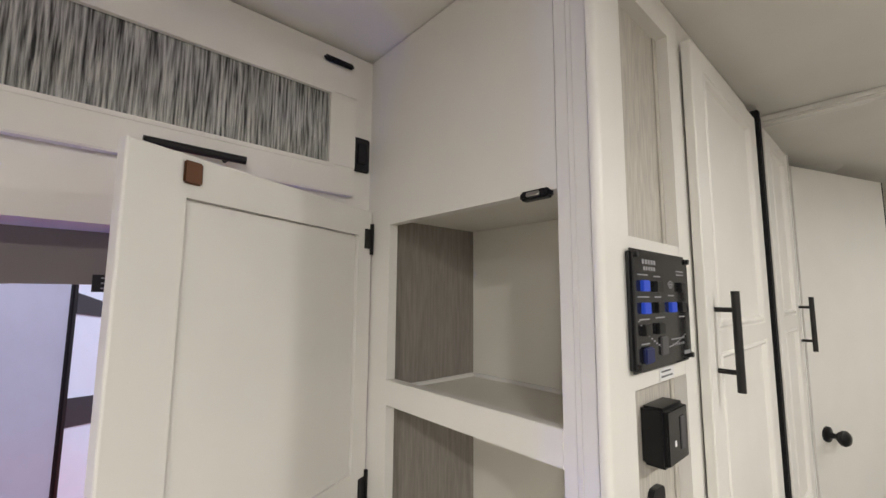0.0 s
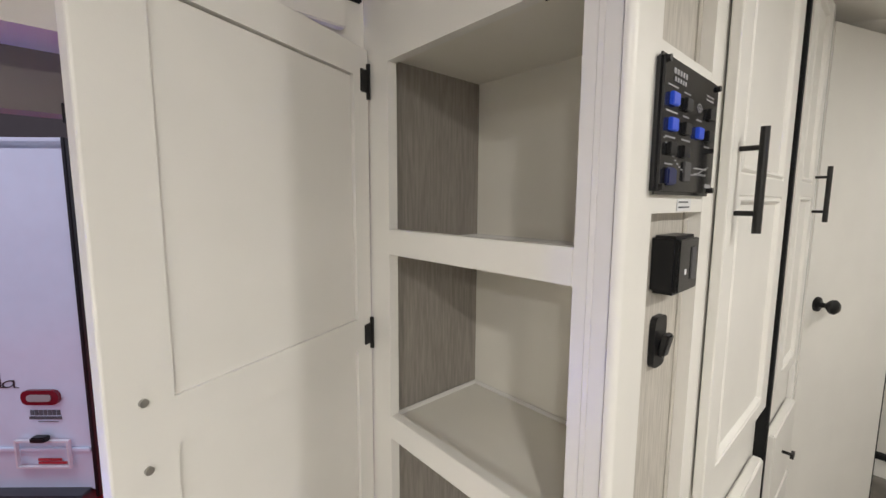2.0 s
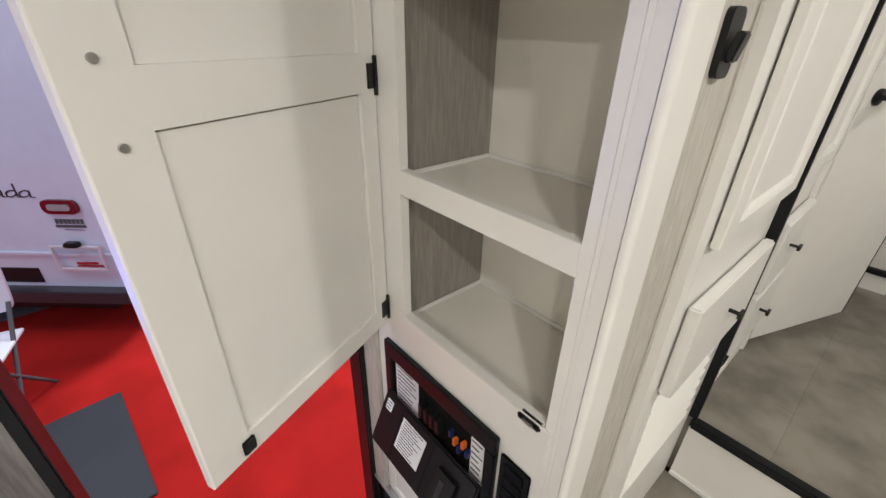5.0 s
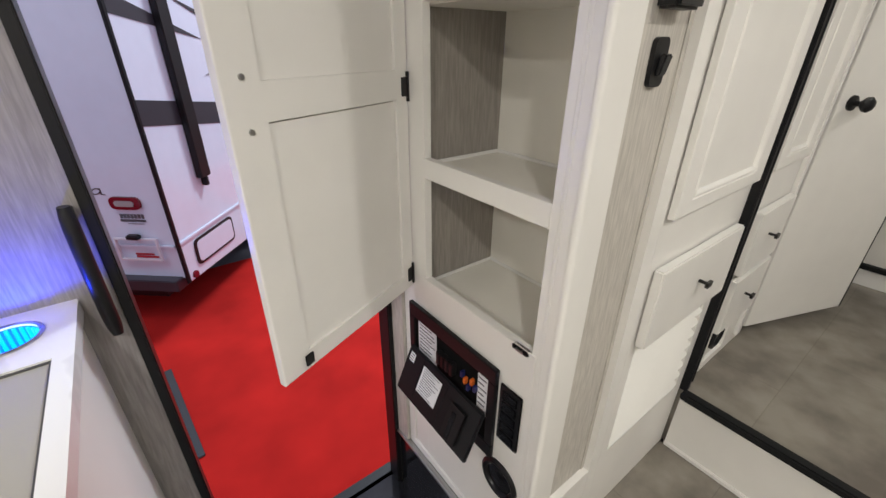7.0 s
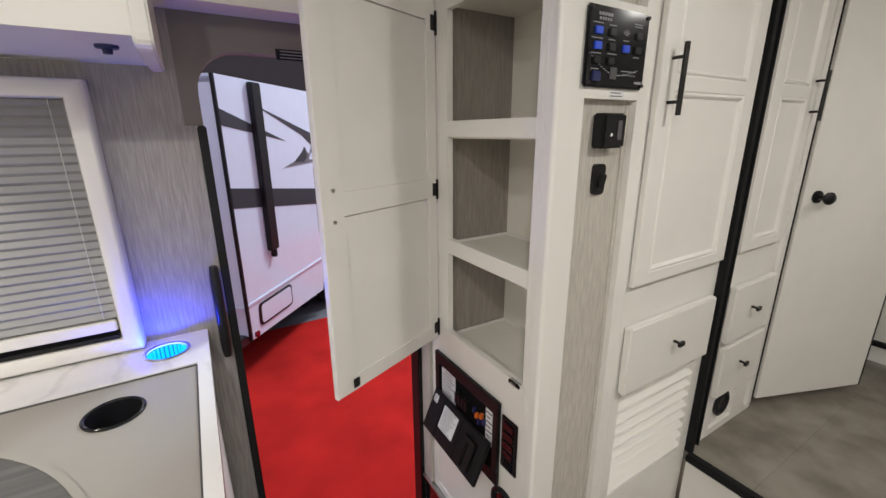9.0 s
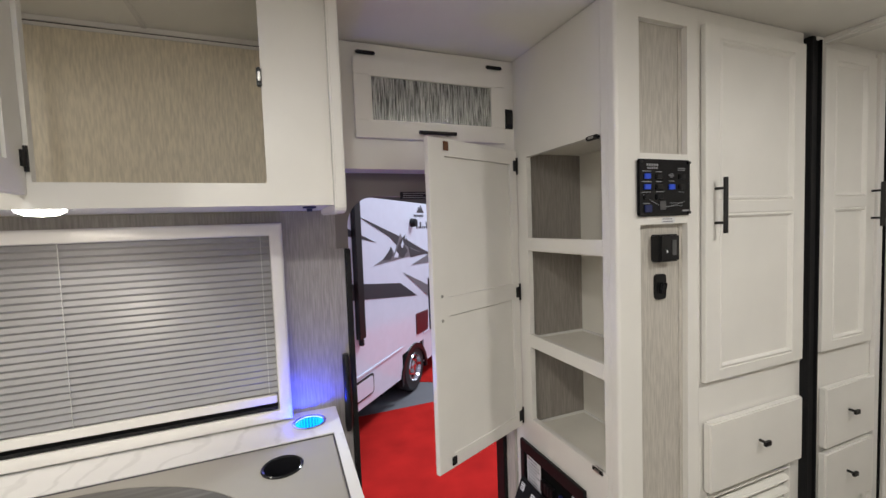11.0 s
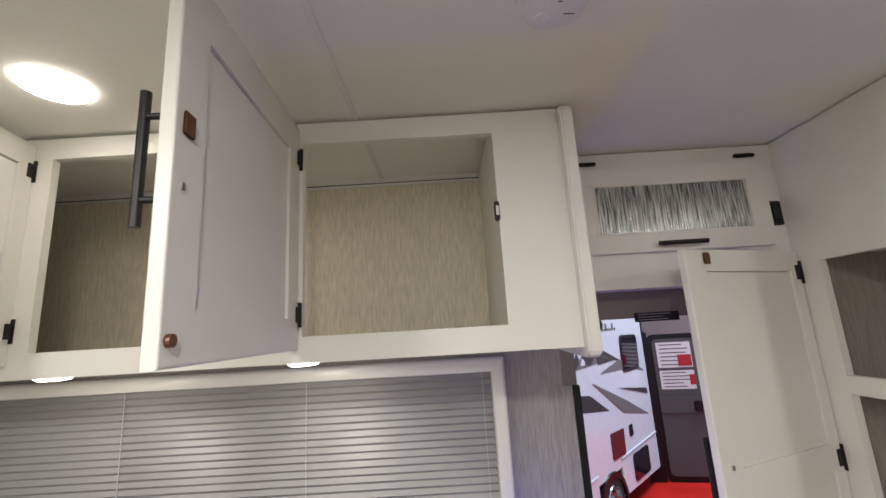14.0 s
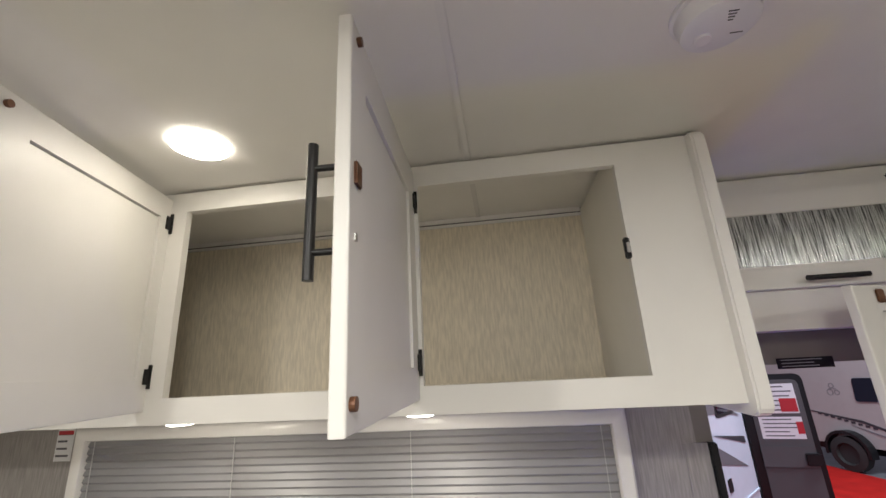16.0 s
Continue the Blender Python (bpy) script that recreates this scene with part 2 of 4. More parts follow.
def moulding(x0, x1, z0, z1, profile):
    """A mitred ring round an opening; profile: (inwards, y) pairs from the opening's edge."""
    bm = bmesh.new()
    rings = [[bm.verts.new(p) for p in ((x0 + d, y, z0 + d), (x1 - d, y, z0 + d), (x1 - d, y, z1 - d), (x0 + d, y, z1 - d))] for d, y in profile]
    for a, b in zip(rings, rings[1:] + rings[:1]):
        for k in range(4):
            bm.faces.new((a[k], a[(k + 1) % 4], b[(k + 1) % 4], b[k]))
    bmesh.ops.recalc_face_normals(bm, faces=list(bm.faces))
    return bm


def panel_door(root, w, h, t, stile, rails, mat=WHITE, inset=0.006, bead=True, both=True, stile_b=None, stepped=False, outer_gap=0.0018):
    """A framed door in x 0..w, y 0..t (front at y 0), z 0..h, with panels between rails (z0, z1) pairs.
    stile_b: the stile at x 0; stepped: a panel set back cleanly on the back, without a groove."""
    s0 = stile if stile_b is None else stile_b
    m, e = min(s0, stile, rails[0][1], h - rails[-1][0]) - 0.002, 0.0026
    rim = [(0, t - e), (0, e), (e * 0.3, e * 0.3), (e, 0), (m, 0), (m, t), (e, t), (e * 0.3, t - e * 0.3)]
    bm = moulding(0, w, 0, h, rim)
    box(bm, m, s0, 0, t, m, h - m)
    box(bm, w - stile, w - m, 0, t, m, h - m)
    for z0, z1 in rails:
        box(bm, s0, w - stile, 0, t, max(z0, m), min(z1, h - m))
    part("frame", bm, mat, root)
    spans = [(rails[i][1], rails[i + 1][0]) for i in range(len(rails) - 1)]
    for z0, z1 in spans:
        if stepped:
            part("panel", boxes((s0 + 0.0024, w - stile - outer_gap, inset, t - 0.0050, z0 + 0.0002, z1 - 0.0030)), mat, root)
            part("rebate", boxes((s0 - 0.001, w - stile + 0.001, inset + 0.0005, inset + 0.0015, z0 - 0.001, z1 + 0.001)), mat, root)
            continue
        y1 = max(t - (inset if both else 0.002), inset + 0.006)
        g_, mid = 0.0017, (inset + y1) / 2
        part("rebate", boxes((s0 - 0.002, w - stile + 0.002, mid - 0.001, mid + 0.001, z0 - 0.002, z1 + 0.002)), mat, root)
        part("panel", boxes((s0 + g_, w - stile - g_, inset, y1, z0 + g_, z1 - g_)), mat, root)
        if bead:
            ring = [(0.0, 0.0), (0.0015, 0.0028), (0.004, 0.0030), (0.0055, 0.0006), (0.0085, -0.0012), (0.0115, 0.0002),
                    (0.0150, 0.0052), (0.0165, inset - 0.0002), (0.0170, inset + 0.004), (0.0, inset + 0.004)]
            part("moulding", moulding(s0, w - stile, z0, z1, ring), mat, root)


def label_plate(parent, name, w, h, rows=3, at=(0, 0, 0), turn=None, mat=PAPER, ink=INK, lab="white paper label with small print"):
    """A sheet in x, z with bars of unreadable print, facing -y."""
    sheet = part(name, boxes((-w / 2, w / 2, -0.0006, 0, -h / 2, h / 2)), mat, parent, lab)
    sheet.matrix_local = turn if turn is not None else Matrix.Translation(at)
    bm = bmesh.new()
    rnd = random.Random(int(w * 1e4) + rows)
    for i in range(rows):
        z = h / 2 - h * (i + 0.7) / (rows + 0.4)
        box(bm, -w * 0.42, w * (0.42 - 0.3 * rnd.random()), -0.0011, -0.0006, z - h * 0.10 / rows, z + h * 0.16 / rows)
    part("print", bm, ink, sheet)
    return sheet


# ---- shell of the caravan ----
FX, TY = 0.436, 0.22          # face planes of the shelf tower (x) and of the pantry run (y)
WY, BY = 0.80, 0.70           # inner wall face, face of the locker above the door
CZ = 2.11
structure("floor", boxes((-2.3, 1.232, -1.7, 0.22, -0.06, 0.0), (-2.3, -0.20, 0.22, 0.84, -0.06, 0.0)), FLOORV, "taupe stone-look vinyl floor")
structure("floor_raised", boxes((1.25, 3.2, -1.7, 0.84, 0.0, 0.258)), FLOORV, "raised taupe vinyl floor behind the step")
structure("step_riser", boxes((1.236, 1.25, -1.7, 0.205, 0.0, 0.236)), WHITE, "white riser of the step")
structure("step_nosing", boxes((1.222, 1.262, -1.7, 0.206, 0.236, 0.266), bevel=0.006), RUBBER, "black rubber nosing on the step")
structure("step_bead", boxes((1.226, 1.236, -1.7, 0.205, 0.0, 0.02), bevel=0.003), GLOSSW, "thin white bead under the step")
structure("step_well", boxes((-0.20, 0.43, 0.22, 0.86, -0.24, -0.2), (-0.20, 0.43, 0.20, 0.22, -0.24, 0.0), (0.4305, 0.436, 0.22, 0.80, -0.2, 0.085)), BLACKG, "glossy black entry step well")
structure("step_well_edge", boxes((0.418, 0.436, 0.22, 0.80, 0.085, 0.098), bevel=0.003), STEEL, "brushed metal edge along the step well")
structure("ceiling", boxes((-2.3, 1.36, -1.7, 0.86, CZ, CZ + 0.04)), CEIL, "pale ceiling board")
structure("ceiling_far", boxes((1.39, 3.2, -1.7, 0.86, CZ - 0.006, CZ + 0.04)), CEIL, "pale ceiling board of the far room")
structure("ceiling_bead", boxes((1.35, 1.392, -1.7, 0.24, CZ - 0.022, CZ), bevel=0.006), GLOSSW, "white bead between the ceilings")
structure("ceiling_batten", boxes((-0.706, -0.693, -1.7, 0.79, CZ - 0.005, CZ), bevel=0.0015), GLOSSW, "thin white batten over a ceiling joint")
structure("ceiling_joint", boxes((0.488, 0.500, -1.7, 0.215, CZ - 0.003, CZ), bevel=0.001), CEIL, "thin joint strip on the ceiling")
structure("wall_back", boxes((-2.3, -1.0, WY, 0.84, 0.0, CZ), (-1.0, -0.205, WY, 0.84, 0.0, CZ), (-0.205, 0.43, WY, 0.84, 1.72, CZ), (0.43, 3.2, WY, 0.84, -0.2, CZ)), WALLW, "grey oak laminate outer wall")
# unseen end and side walls close the room and bounce light back
structure("wall_left", boxes((-2.34, -2.3, -1.7, 0.84, 0, CZ)), WALLP, "plain pale end wall, unseen, bounces light")
structure("wall_right", boxes((3.2, 3.24, -1.7, 0.84, 0, CZ)), WALLP, "plain pale end wall, unseen, bounces light")
structure("wall_front", boxes((-2.3, 3.2, -1.74, -1.7, -0.1, CZ)), WALLP, "plain pale side wall, unseen, bounces light")
structure("wall_far_room", boxes((2.74, 2.78, -0.10, 0.80, 0.258, CZ)), WALLP, "plain pale wall of the far room")
structure("baseboard", boxes((2.72, 2.74, -0.10, 0.80, 0.258, 0.345)), GLOSSW, "white skirting in the far room")
structure("baseboard_cap", boxes((2.705, 2.74, -0.11, 0.80, 0.345, 0.37), bevel=0.004), RUBBER, "black cap on the white skirting")

# door opening with rounded head
outline = [(-0.205, 1.46), (-0.165, 1.46)]
for k in range(9):
    a = math.pi - k / 8 * math.pi / 2
    outline.append((-0.065 + 0.10 * math.cos(a), 1.535 + 0.10 * math.sin(a)))
for k in range(9):
    a = math.pi / 2 - k / 8 * math.pi / 2
    outline.append((0.29 + 0.10 * math.cos(a), 1.535 + 0.10 * math.sin(a)))
outline += [(0.39, 1.46), (0.43, 1.46), (0.43, 1.72), (-0.205, 1.72)]
hd = structure("door_header", rounded(outline, 0.05), TAUPE, "taupe header board over the entry door with rounded corners")
hd.location = (0, 0.80, 0)
structure("door_frame", boxes((-0.180, -0.160, 0.790, 0.86, -0.2, 1.46), (0.410, 0.43, 0.797, 0.86, -0.2, 1.46), (-0.205, 0.43, 0.84, 0.90, -0.26, -0.2), bevel=0.003), BLACK, "black frame of the open entry door")
structure("door_jamb_panel", boxes((-0.236, -0.1805, 0.797, 0.84, 0.0, 1.459)), WALLW, "grey oak strip beside the door")
structure("door_jamb_panel_2", boxes((0.4245, 0.4355, 0.7355, 0.7965, 0.10, 0.80)), WOOD, "grey oak strip beside the shelf tower")
lbl = thing("warning_label", (0.088, 0.797, 1.6365), "small black warning label with pale print on the door header", "label")
label_plate(lbl, "sheet", 0.13, 0.026, 3, mat=BLACK, ink=PRINTG, lab="black sticker")

grab = thing("grab_handle", (-0.197, 0.80, 0.978), "curved black grab handle beside the entry door", "handle")
bm = bmesh.new()
rows_ = []
for k in range(15):
    u = k / 14 * 2 - 1
    half, out_ = 0.013 * (1 - 0.30 * u ** 8), -0.044 + 0.010 * u * u
    rows_.append([bm.verts.new((half * math.cos(a), out_ + 0.013 * (1 - 0.3 * u ** 8) * math.sin(a), 0.131 * u)) for a in (2 * math.pi * j / 16 for j in range(16))])
for p_, q_ in zip(rows_, rows_[1:]):
    for j in range(16):
        bm.faces.new((p_[j], p_[(j + 1) % 16], q_[(j + 1) % 16], q_[j]))
bm.faces.new(rows_[0]), bm.faces.new(rows_[-1])
bmesh.ops.recalc_face_normals(bm, faces=list(bm.faces))
box(bm, -0.008, 0.008, -0.034, 0.006, -0.122, -0.095)
box(bm, -0.008, 0.008, -0.034, 0.006, 0.095, 0.122)
part("grip", bm, BLACK, grab, smooth=True)

# ---- locker over the door ----
locker = thing("locker_over_door", (0, 0, 0), "white locker above the entry door with a reeded glass flap", "cabinet")
part("body", boxes((-0.232, FX, BY, 0.80, 1.714, CZ - 0.004)), WHITE, locker)
flap = new("door")
flap.parent = locker
flap.location = (-0.143, 0.680, 1.81)
flap["label"] = "white framed flap with reeded glass"
fw, fh, fs = 0.533, 0.245, 0.052
part("frame", boxes((0, fw, 0, 0.018, 0, fs), (0, fw, 0, 0.018, fh - fs, fh), (0, fs, 0.0002, 0.0178, fs, fh - fs), (fw - fs, fw, 0.0002, 0.0178, fs, fh - fs), bevel=0.002), WHITE, flap)
part("glass", boxes((fs, fw - fs, 0.007, 0.011, fs, fh - fs)), REED, flap, "grey reeded glass")
part("moulding", boxes((fs - 0.004, fw - fs + 0.004, -0.002, 0.006, fs - 0.004, fs + 0.003), (fs - 0.004, fw - fs + 0.004, -0.002, 0.006, fh - fs - 0.003, fh - fs + 0.004), (fs - 0.004, fs + 0.003, -0.0015, 0.006, fs + 0.003, fh - fs - 0.003), (fw - fs - 0.003, fw - fs + 0.004, -0.0015, 0.006, fs + 0.003, fh - fs - 0.003)), WHITE, flap)
bar_handle(flap, 0.265, 0.0, 0.018, 0.13, vertical=False, out=-0.022)
for hx in (-0.10, 0.357):
    bm = boxes((-0.032, 0.032, -0.010, 0.0, -0.006, 0.006), bevel=0.004)
    h = part("hinge", bm, BLACKM, locker, "long black lid hinge")
    h.location = (hx, BY, 2.076)
sock = thing("socket_outlet", (0.413, BY, 1.900), "black double socket outlet on the white locker", "socket")
part("plate", boxes((-0.026, 0.017, -0.008, 0.0, -0.035, 0.035), bevel=0.003), BLACK, sock)
part("socket", boxes((-0.012, 0.007, -0.010, -0.008, -0.02, 0.022), bevel=0.001), BLACKG, sock)

# ---- shelf tower ----
tower = thing("shelf_tower", (0, 0, 0), "white tall cabinet with three open shelves and its door open", "cabinet")
O0, O1, Z0, Z1 = 0.265, 0.625, 0.812, 1.754
IX = 0.700
face_bars = [(FX, FX + 0.018, 0.2485, O0, 0.098, CZ - 0.003), (FX, FX + 0.018, O1, 0.735, 0.098, CZ - 0.003),
         (FX, FX + 0.018, O0 + 0.0012, O1, Z1, CZ - 0.003), (FX + 0.0005, FX + 0.018, O0, O1, 0.098, Z0)]
part("face_frame", boxes(*face_bars), WHITE, tower)
part("rail", boxes((FX - 0.001, FX + 0.018, O0, O1, 1.426, 1.470), bevel=0.001), WHITE, tower)
part("rail", boxes((FX - 0.001, FX + 0.018, O0, O1, 1.079, 1.124), bevel=0.001), WHITE, tower)
part("rail", boxes((FX - 0.004, FX, O0 - 0.012, O1 + 0.01, 0.735, Z0 + 0.001), bevel=0.001), WHITE, tower, "white lower drip rail")
part("side_panel", boxes((FX + 0.018, IX, 0.662, 0.68, 0.098, CZ - 0.003)), WOODD, tower, "taupe laminate inner side")
part("side_panel", boxes((FX + 0.018, 0.50, 0.236, 0.250, 0.70, 1.79)), CREAM, tower)
part("back_panel", boxes((IX, IX + 0.01, 0.256, 0.68, 0.098, CZ - 0.003)), CREAM, tower, "cream inner back")
part("back_panel", boxes((0.50, IX, 0.256, 0.262, 0.70, 1.79)), CREAM, tower, "cream inner side")
for z in (0.772, 1.097, 1.440):
    part("shelf", boxes((FX + 0.018, IX, 0.262, 0.662, z - 0.018, z)), CREAM, tower, "cream shelf board")
    part("bead", boxes((IX - 0.008, IX, 0.262, 0.654, z, z + 0.008), (FX + 0.018, IX, 0.654, 0.662, z, z + 0.008), bevel=0.002), GLOSSW, tower, "thin white quarter bead")
part("top_board", boxes((FX + 0.018, IX, 0.262, 0.662, 1.772, 1.79)), CREAM, tower)
for lz, ly in ((1.751, 0.296), (0.806, 0.292)):
    c = part("catch", boxes((-0.006, 0.010, -0.022, 0.022, -0.006, 0.006), bevel=0.003), BLACK, tower, "black push catch")
    c.location = (FX - 0.002, ly, lz)
    bmx = boxes((-0.008, 0.0, -0.010, 0.010, -0.003, 0.003), bevel=0.001)
    q = part("magnet", bmx, STEEL, c)

# fluted corner post
bm = bmesh.new()
prof = [(FX, 0.248), (FX, 0.2418), (FX + 0.0008, 0.2414), (FX + 0.0008, 0.2406), (FX, 0.2402), (FX, 0.2226), (FX + 0.002, 0.2222), (FX + 0.002, 0.2208),
        (FX - 0.003, 0.2204), (FX - 0.003, 0.2200)]
for k in range(9):
    a = math.pi + k / 8 * math.pi / 2
    prof.append((FX + 0.007 + 0.010 * math.cos(a), 0.2195 + 0.0095 * math.sin(a)))
prof += [(FX + 0.0076, 0.210), (0.4755, 0.210), (0.476, 0.210), (0.478, 0.212), (0.478, 0.218), (0.4803, 0.218), (0.4803, 0.248)]
lo = [bm.verts.new((x, y, 0.0)) for x, y in prof]
hi = [bm.verts.new((x, y, CZ - 0.003)) for x, y in prof]
for i in range(len(prof)):
    j = (i + 1) % len(prof)
    bm.faces.new((lo[i], lo[j], hi[j], hi[i]))
bm.faces.new(lo), bm.faces.new(hi)
bmesh.ops.recalc_face_normals(bm, faces=list(bm.faces))
part("corner_post", bm, WHITE, tower, "fluted white corner post with a rounded nose", smooth=True)

# door of the tower, standing open
door = new("door")
door.parent = tower
door.matrix_local = pose(0.4270, 0.7000, 0.766, 0, 0, -157.5)
door["label"] = "white framed cabinet door with two panels, standing open"
DW, DH = 0.434, 1.020
panel_door(door, DW, DH, 0.018, 0.066, [(0, 0.044), (0.481, 0.539), (DH - 0.052, DH)], inset=0.006, bead=False, stile_b=0.042, stepped=True)
for z in (0.964, 0.505, 0.040):
    hinge(door, 0.004, 0.018, z, side=-1, k=1.6)
def on_door(name, x, z, bm, mat, lab):
    o = part(name, bm, mat, door, lab)
    o.location = (x, 0.0185, z)
on_door("catch_plate", DW - 0.070, DH - 0.022, boxes((-0.0115, 0.0115, 0, 0.004, -0.014, 0.014), bevel=0.004), BRONZE, "brown square catch plate")
on_door("catch_plate", DW - 0.062, 0.024, boxes((-0.011, 0.011, 0, 0.004, -0.014, 0.014), bevel=0.004), BLACKM, "dark square catch plate")
for z in (0.471, 0.546):
    on_door("screw", DW - 0.034, z, cyl(bmesh.new(), TOLIE, 0.0045, 0.005, seg=14), STEEL, "zinc screw head")

bar_handle(door, DW - 0.030, 0.0, 0.520, 0.158)

# fuse and converter panel low on the tower
conv = thing("converter_panel", (FX, 0.517, 0.572), "black fuse panel with its lid hanging open on the shelf tower", "electrical panel", rz=-90)
# local x runs towards the camera along -y of the room, local -y faces the aisle
part("frame", boxes((-0.175, 0.175, -0.014, -0.001, 0.10, 0.142), (-0.175, 0.175, -0.014, -0.001, -0.142, -0.10), (-0.175, -0.150, -0.0138, -0.001, -0.10, 0.10), (0.150, 0.175, -0.0138, -0.001, -0.10, 0.10), bevel=0.002), BLACK, conv)
part("recess", boxes((-0.15, 0.15, -0.005, -0.001, -0.10, 0.10)), DEEP, conv)
label_plate(conv, "label", 0.085, 0.115, 9, at=(-0.098, -0.0055, 0.035))
label_plate(conv, "label", 0.035, 0.12, 7, at=(0.128, -0.0055, 0.03))
for i in range(5):
    f = part("fuse", boxes((-0.004, 0.004, -0.012, 0, -0.009, 0.009), bevel=0.001), ORANGE if i % 2 else BLUED, conv, "orange blade fuse" if i % 2 else "blue blade fuse")
    f.location = (0.06 + 0.012 * i, -0.005, 0.05 - 0.013 * (i % 3))
for i in range(4):
    f = part("breaker", boxes((-0.007, 0.007, -0.018, 0, -0.02, 0.02), bevel=0.002), BLACK, conv)
    f.location = (-0.03 + 0.018 * i, -0.005, 0.04)
lid = part("lid", boxes((-0.150, 0.158, -0.012, 0, -0.145, 0), bevel=0.004), BLACK, conv, "black lid hanging open")
lid.matrix_local = pose(0.0, -0.016, 0.004, -22, 2, 0)
label_plate(lid, "label", 0.082, 0.078, 11, at=(-0.030, -0.0125, -0.060))
label_plate(lid, "label", 0.022, 0.026, 3, at=(-0.124, -0.0125, -0.028))
for rx_ in (-0.080, 0.028):
    part("lid_rib", boxes((rx_, rx_ + 0.003, -0.0135, -0.012, -0.14, -0.004)), BLACK, lid)
latch = part("lid_latch", lathe([(0.010, 0.0), (0.017, 0.004), (0.017, 0.014), (0.010, 0.018), (0.007, 0.012)], m=TOLIE), BLACKG, conv, "round black latch ring under the lid", smooth=True)
latch.location = (-0.085, -0.004, -0.168)
part("latch_tongue", boxes((0.012, 0.040, -0.012, 0.0, -0.014, 0.004), bevel=0.003), BLACK, latch)
part("lid_grip", boxes((0.06, 0.12, -0.020, -0.012, -0.130, -0.03), bevel=0.004), BLACKM, lid)
part("lid_slot", boxes((0.078, 0.092, -0.0215, -0.019, -0.125, -0.05)), BLACKG, lid)
sw = thing("switch_plate", (FX, 0.303, 0.600), "black grooved switch plate with rounded corners beside the converter", "switch", rz=-90)
part("plate", boxes((-0.033, 0.033, -0.006, 0, -0.086, 0.086), bevel=0.005), BLACK, sw)
for i in range(5):
    part("rocker", boxes((-0.022, 0.022, -0.010, -0.006, -0.075 + 0.031 * i, -0.050 + 0.031 * i), bevel=0.002), BLACKG, sw)
rv = thing("round_socket", (FX, 0.315, 0.372), "round black recessed socket low on the tower", "socket", rz=-90)
part("ring", lathe([(0.060, 0.0), (0.060, 0.004), (0.052, 0.009), (0.044, 0.006), (0.04, -0.002)], m=TOLIE), BLACK, rv, smooth=True)
part("core", lathe([(0.040, 0.001), (0.03, 0.003), (0.012, 0.008), (0.001, 0.008)], m=TOLIE), BLACKG, rv, smooth=True)
part("lower_moulding", boxes((FX - 0.006, FX, 0.26, 0.70, 0.13, 0.142), (FX - 0.006, FX, 0.69, 0.70, 0.142, 0.70), bevel=0.002), WHITE, tower)

# ---- pantry run: recess column with controls ----
col = thing("control_column", (0, 0, 0), "white column with grey oak recesses that carries the controls", "cabinet")
part("face_frame", boxes((0.4805, 0.525, TY, 0.248, 0.0, CZ - 0.003), (0.704, 0.7475, TY, 0.26, 0.0, CZ - 0.003), (0.525, 0.704, TY, 0.24, 2.053, CZ - 0.003),
                         (0.525, 0.704, TY + 0.0005, 0.24, 1.507, 1.700), (0.525, 0.704, TY + 0.0005, 0.24, 0.0, 0.276)), WHITE, col)
part("recess_back", boxes((0.525, 0.704, 0.240, 0.2475, 0.0, CZ - 0.01)), WOOD, col, "grey oak laminate recess")
part("recess_side", boxes((0.6905, 0.704, 0.2375, 0.2395, 0.276, 1.507), (0.6905, 0.704, 0.2375, 0.2395, 1.70, 2.053)), WOOD, col)
cp = thing("control_panel", (0.607, TY, 1.606), "glossy black control panel with blue lit rocker switches", "control panel")
part("plate", boxes((-0.098, 0.098, -0.010, 0, -0.077, 0.077), bevel=0.004), BLACKG, cp)
for sx in (-1, 1):
    for sz in (-1, 1):
        s = part("screw", cyl(bmesh.new(), TOLIE, 0.004, 0.004, seg=12), BLACKM, cp)
        s.location = (sx * 0.090, -0.012, sz * 0.069)
lit = {(-0.068, 0.030), (-0.068, 0.002), (0.022, 0.002)}
for x in (-0.068, -0.025, 0.022, 0.062):
    for z in (0.030, 0.002, -0.025):
        if (x, z) in ((0.022, 0.030), (0.022, -0.025), (0.062, -0.025)):
            continue
        on = (x, z) in lit
        b = part("rocker", boxes((-0.010, 0.010, -0.005, 0, -0.0070, 0.0070), bevel=0.0008), BLUEP if on else BLACK, cp, "blue lit rocker switch" if on else "black rocker switch")
        b.location = (x, -0.010, z)
b = part("rocker", boxes((-0.013, 0.013, -0.005, 0, -0.010, 0.010), bevel=0.002), BLUED, cp, "dim blue rocker switch")
b.location = (-0.066, -0.010, -0.056)
b = part("gauge", boxes((-0.011, 0.011, -0.003, 0, -0.012, 0.012), bevel=0.001), GREYD, cp, "small grey gauge window")
b.location = (-0.012, -0.010, -0.048)
bm = bmesh.new()
for x, z, w in ((-0.07, 0.044, .03), (-0.025, 0.043, .022), (0.022, 0.018, .02), (-0.07, 0.016, .034), (-0.025, 0.016, .02), (-0.07, -0.012, .03), (-0.02, -0.011, .03), (-0.07, -0.042, .024), (0.06, 0.048, .028), (0.06, 0.053, .028), (0.04, -0.042, .05), (0.06, -0.012, .02)):
    box(bm, x - w / 2, x + w / 2, -0.0107, -0.0098, z - 0.0009, z + 0.0009)
for i in range(5):
    box(bm, -0.070 + 0.009 * i, -0.064 + 0.009 * i, -0.0107, -0.0098, 0.058, 0.064)
    box(bm, -0.067 + 0.008 * i, -0.062 + 0.008 * i, -0.0107, -0.0098, 0.050, 0.055)
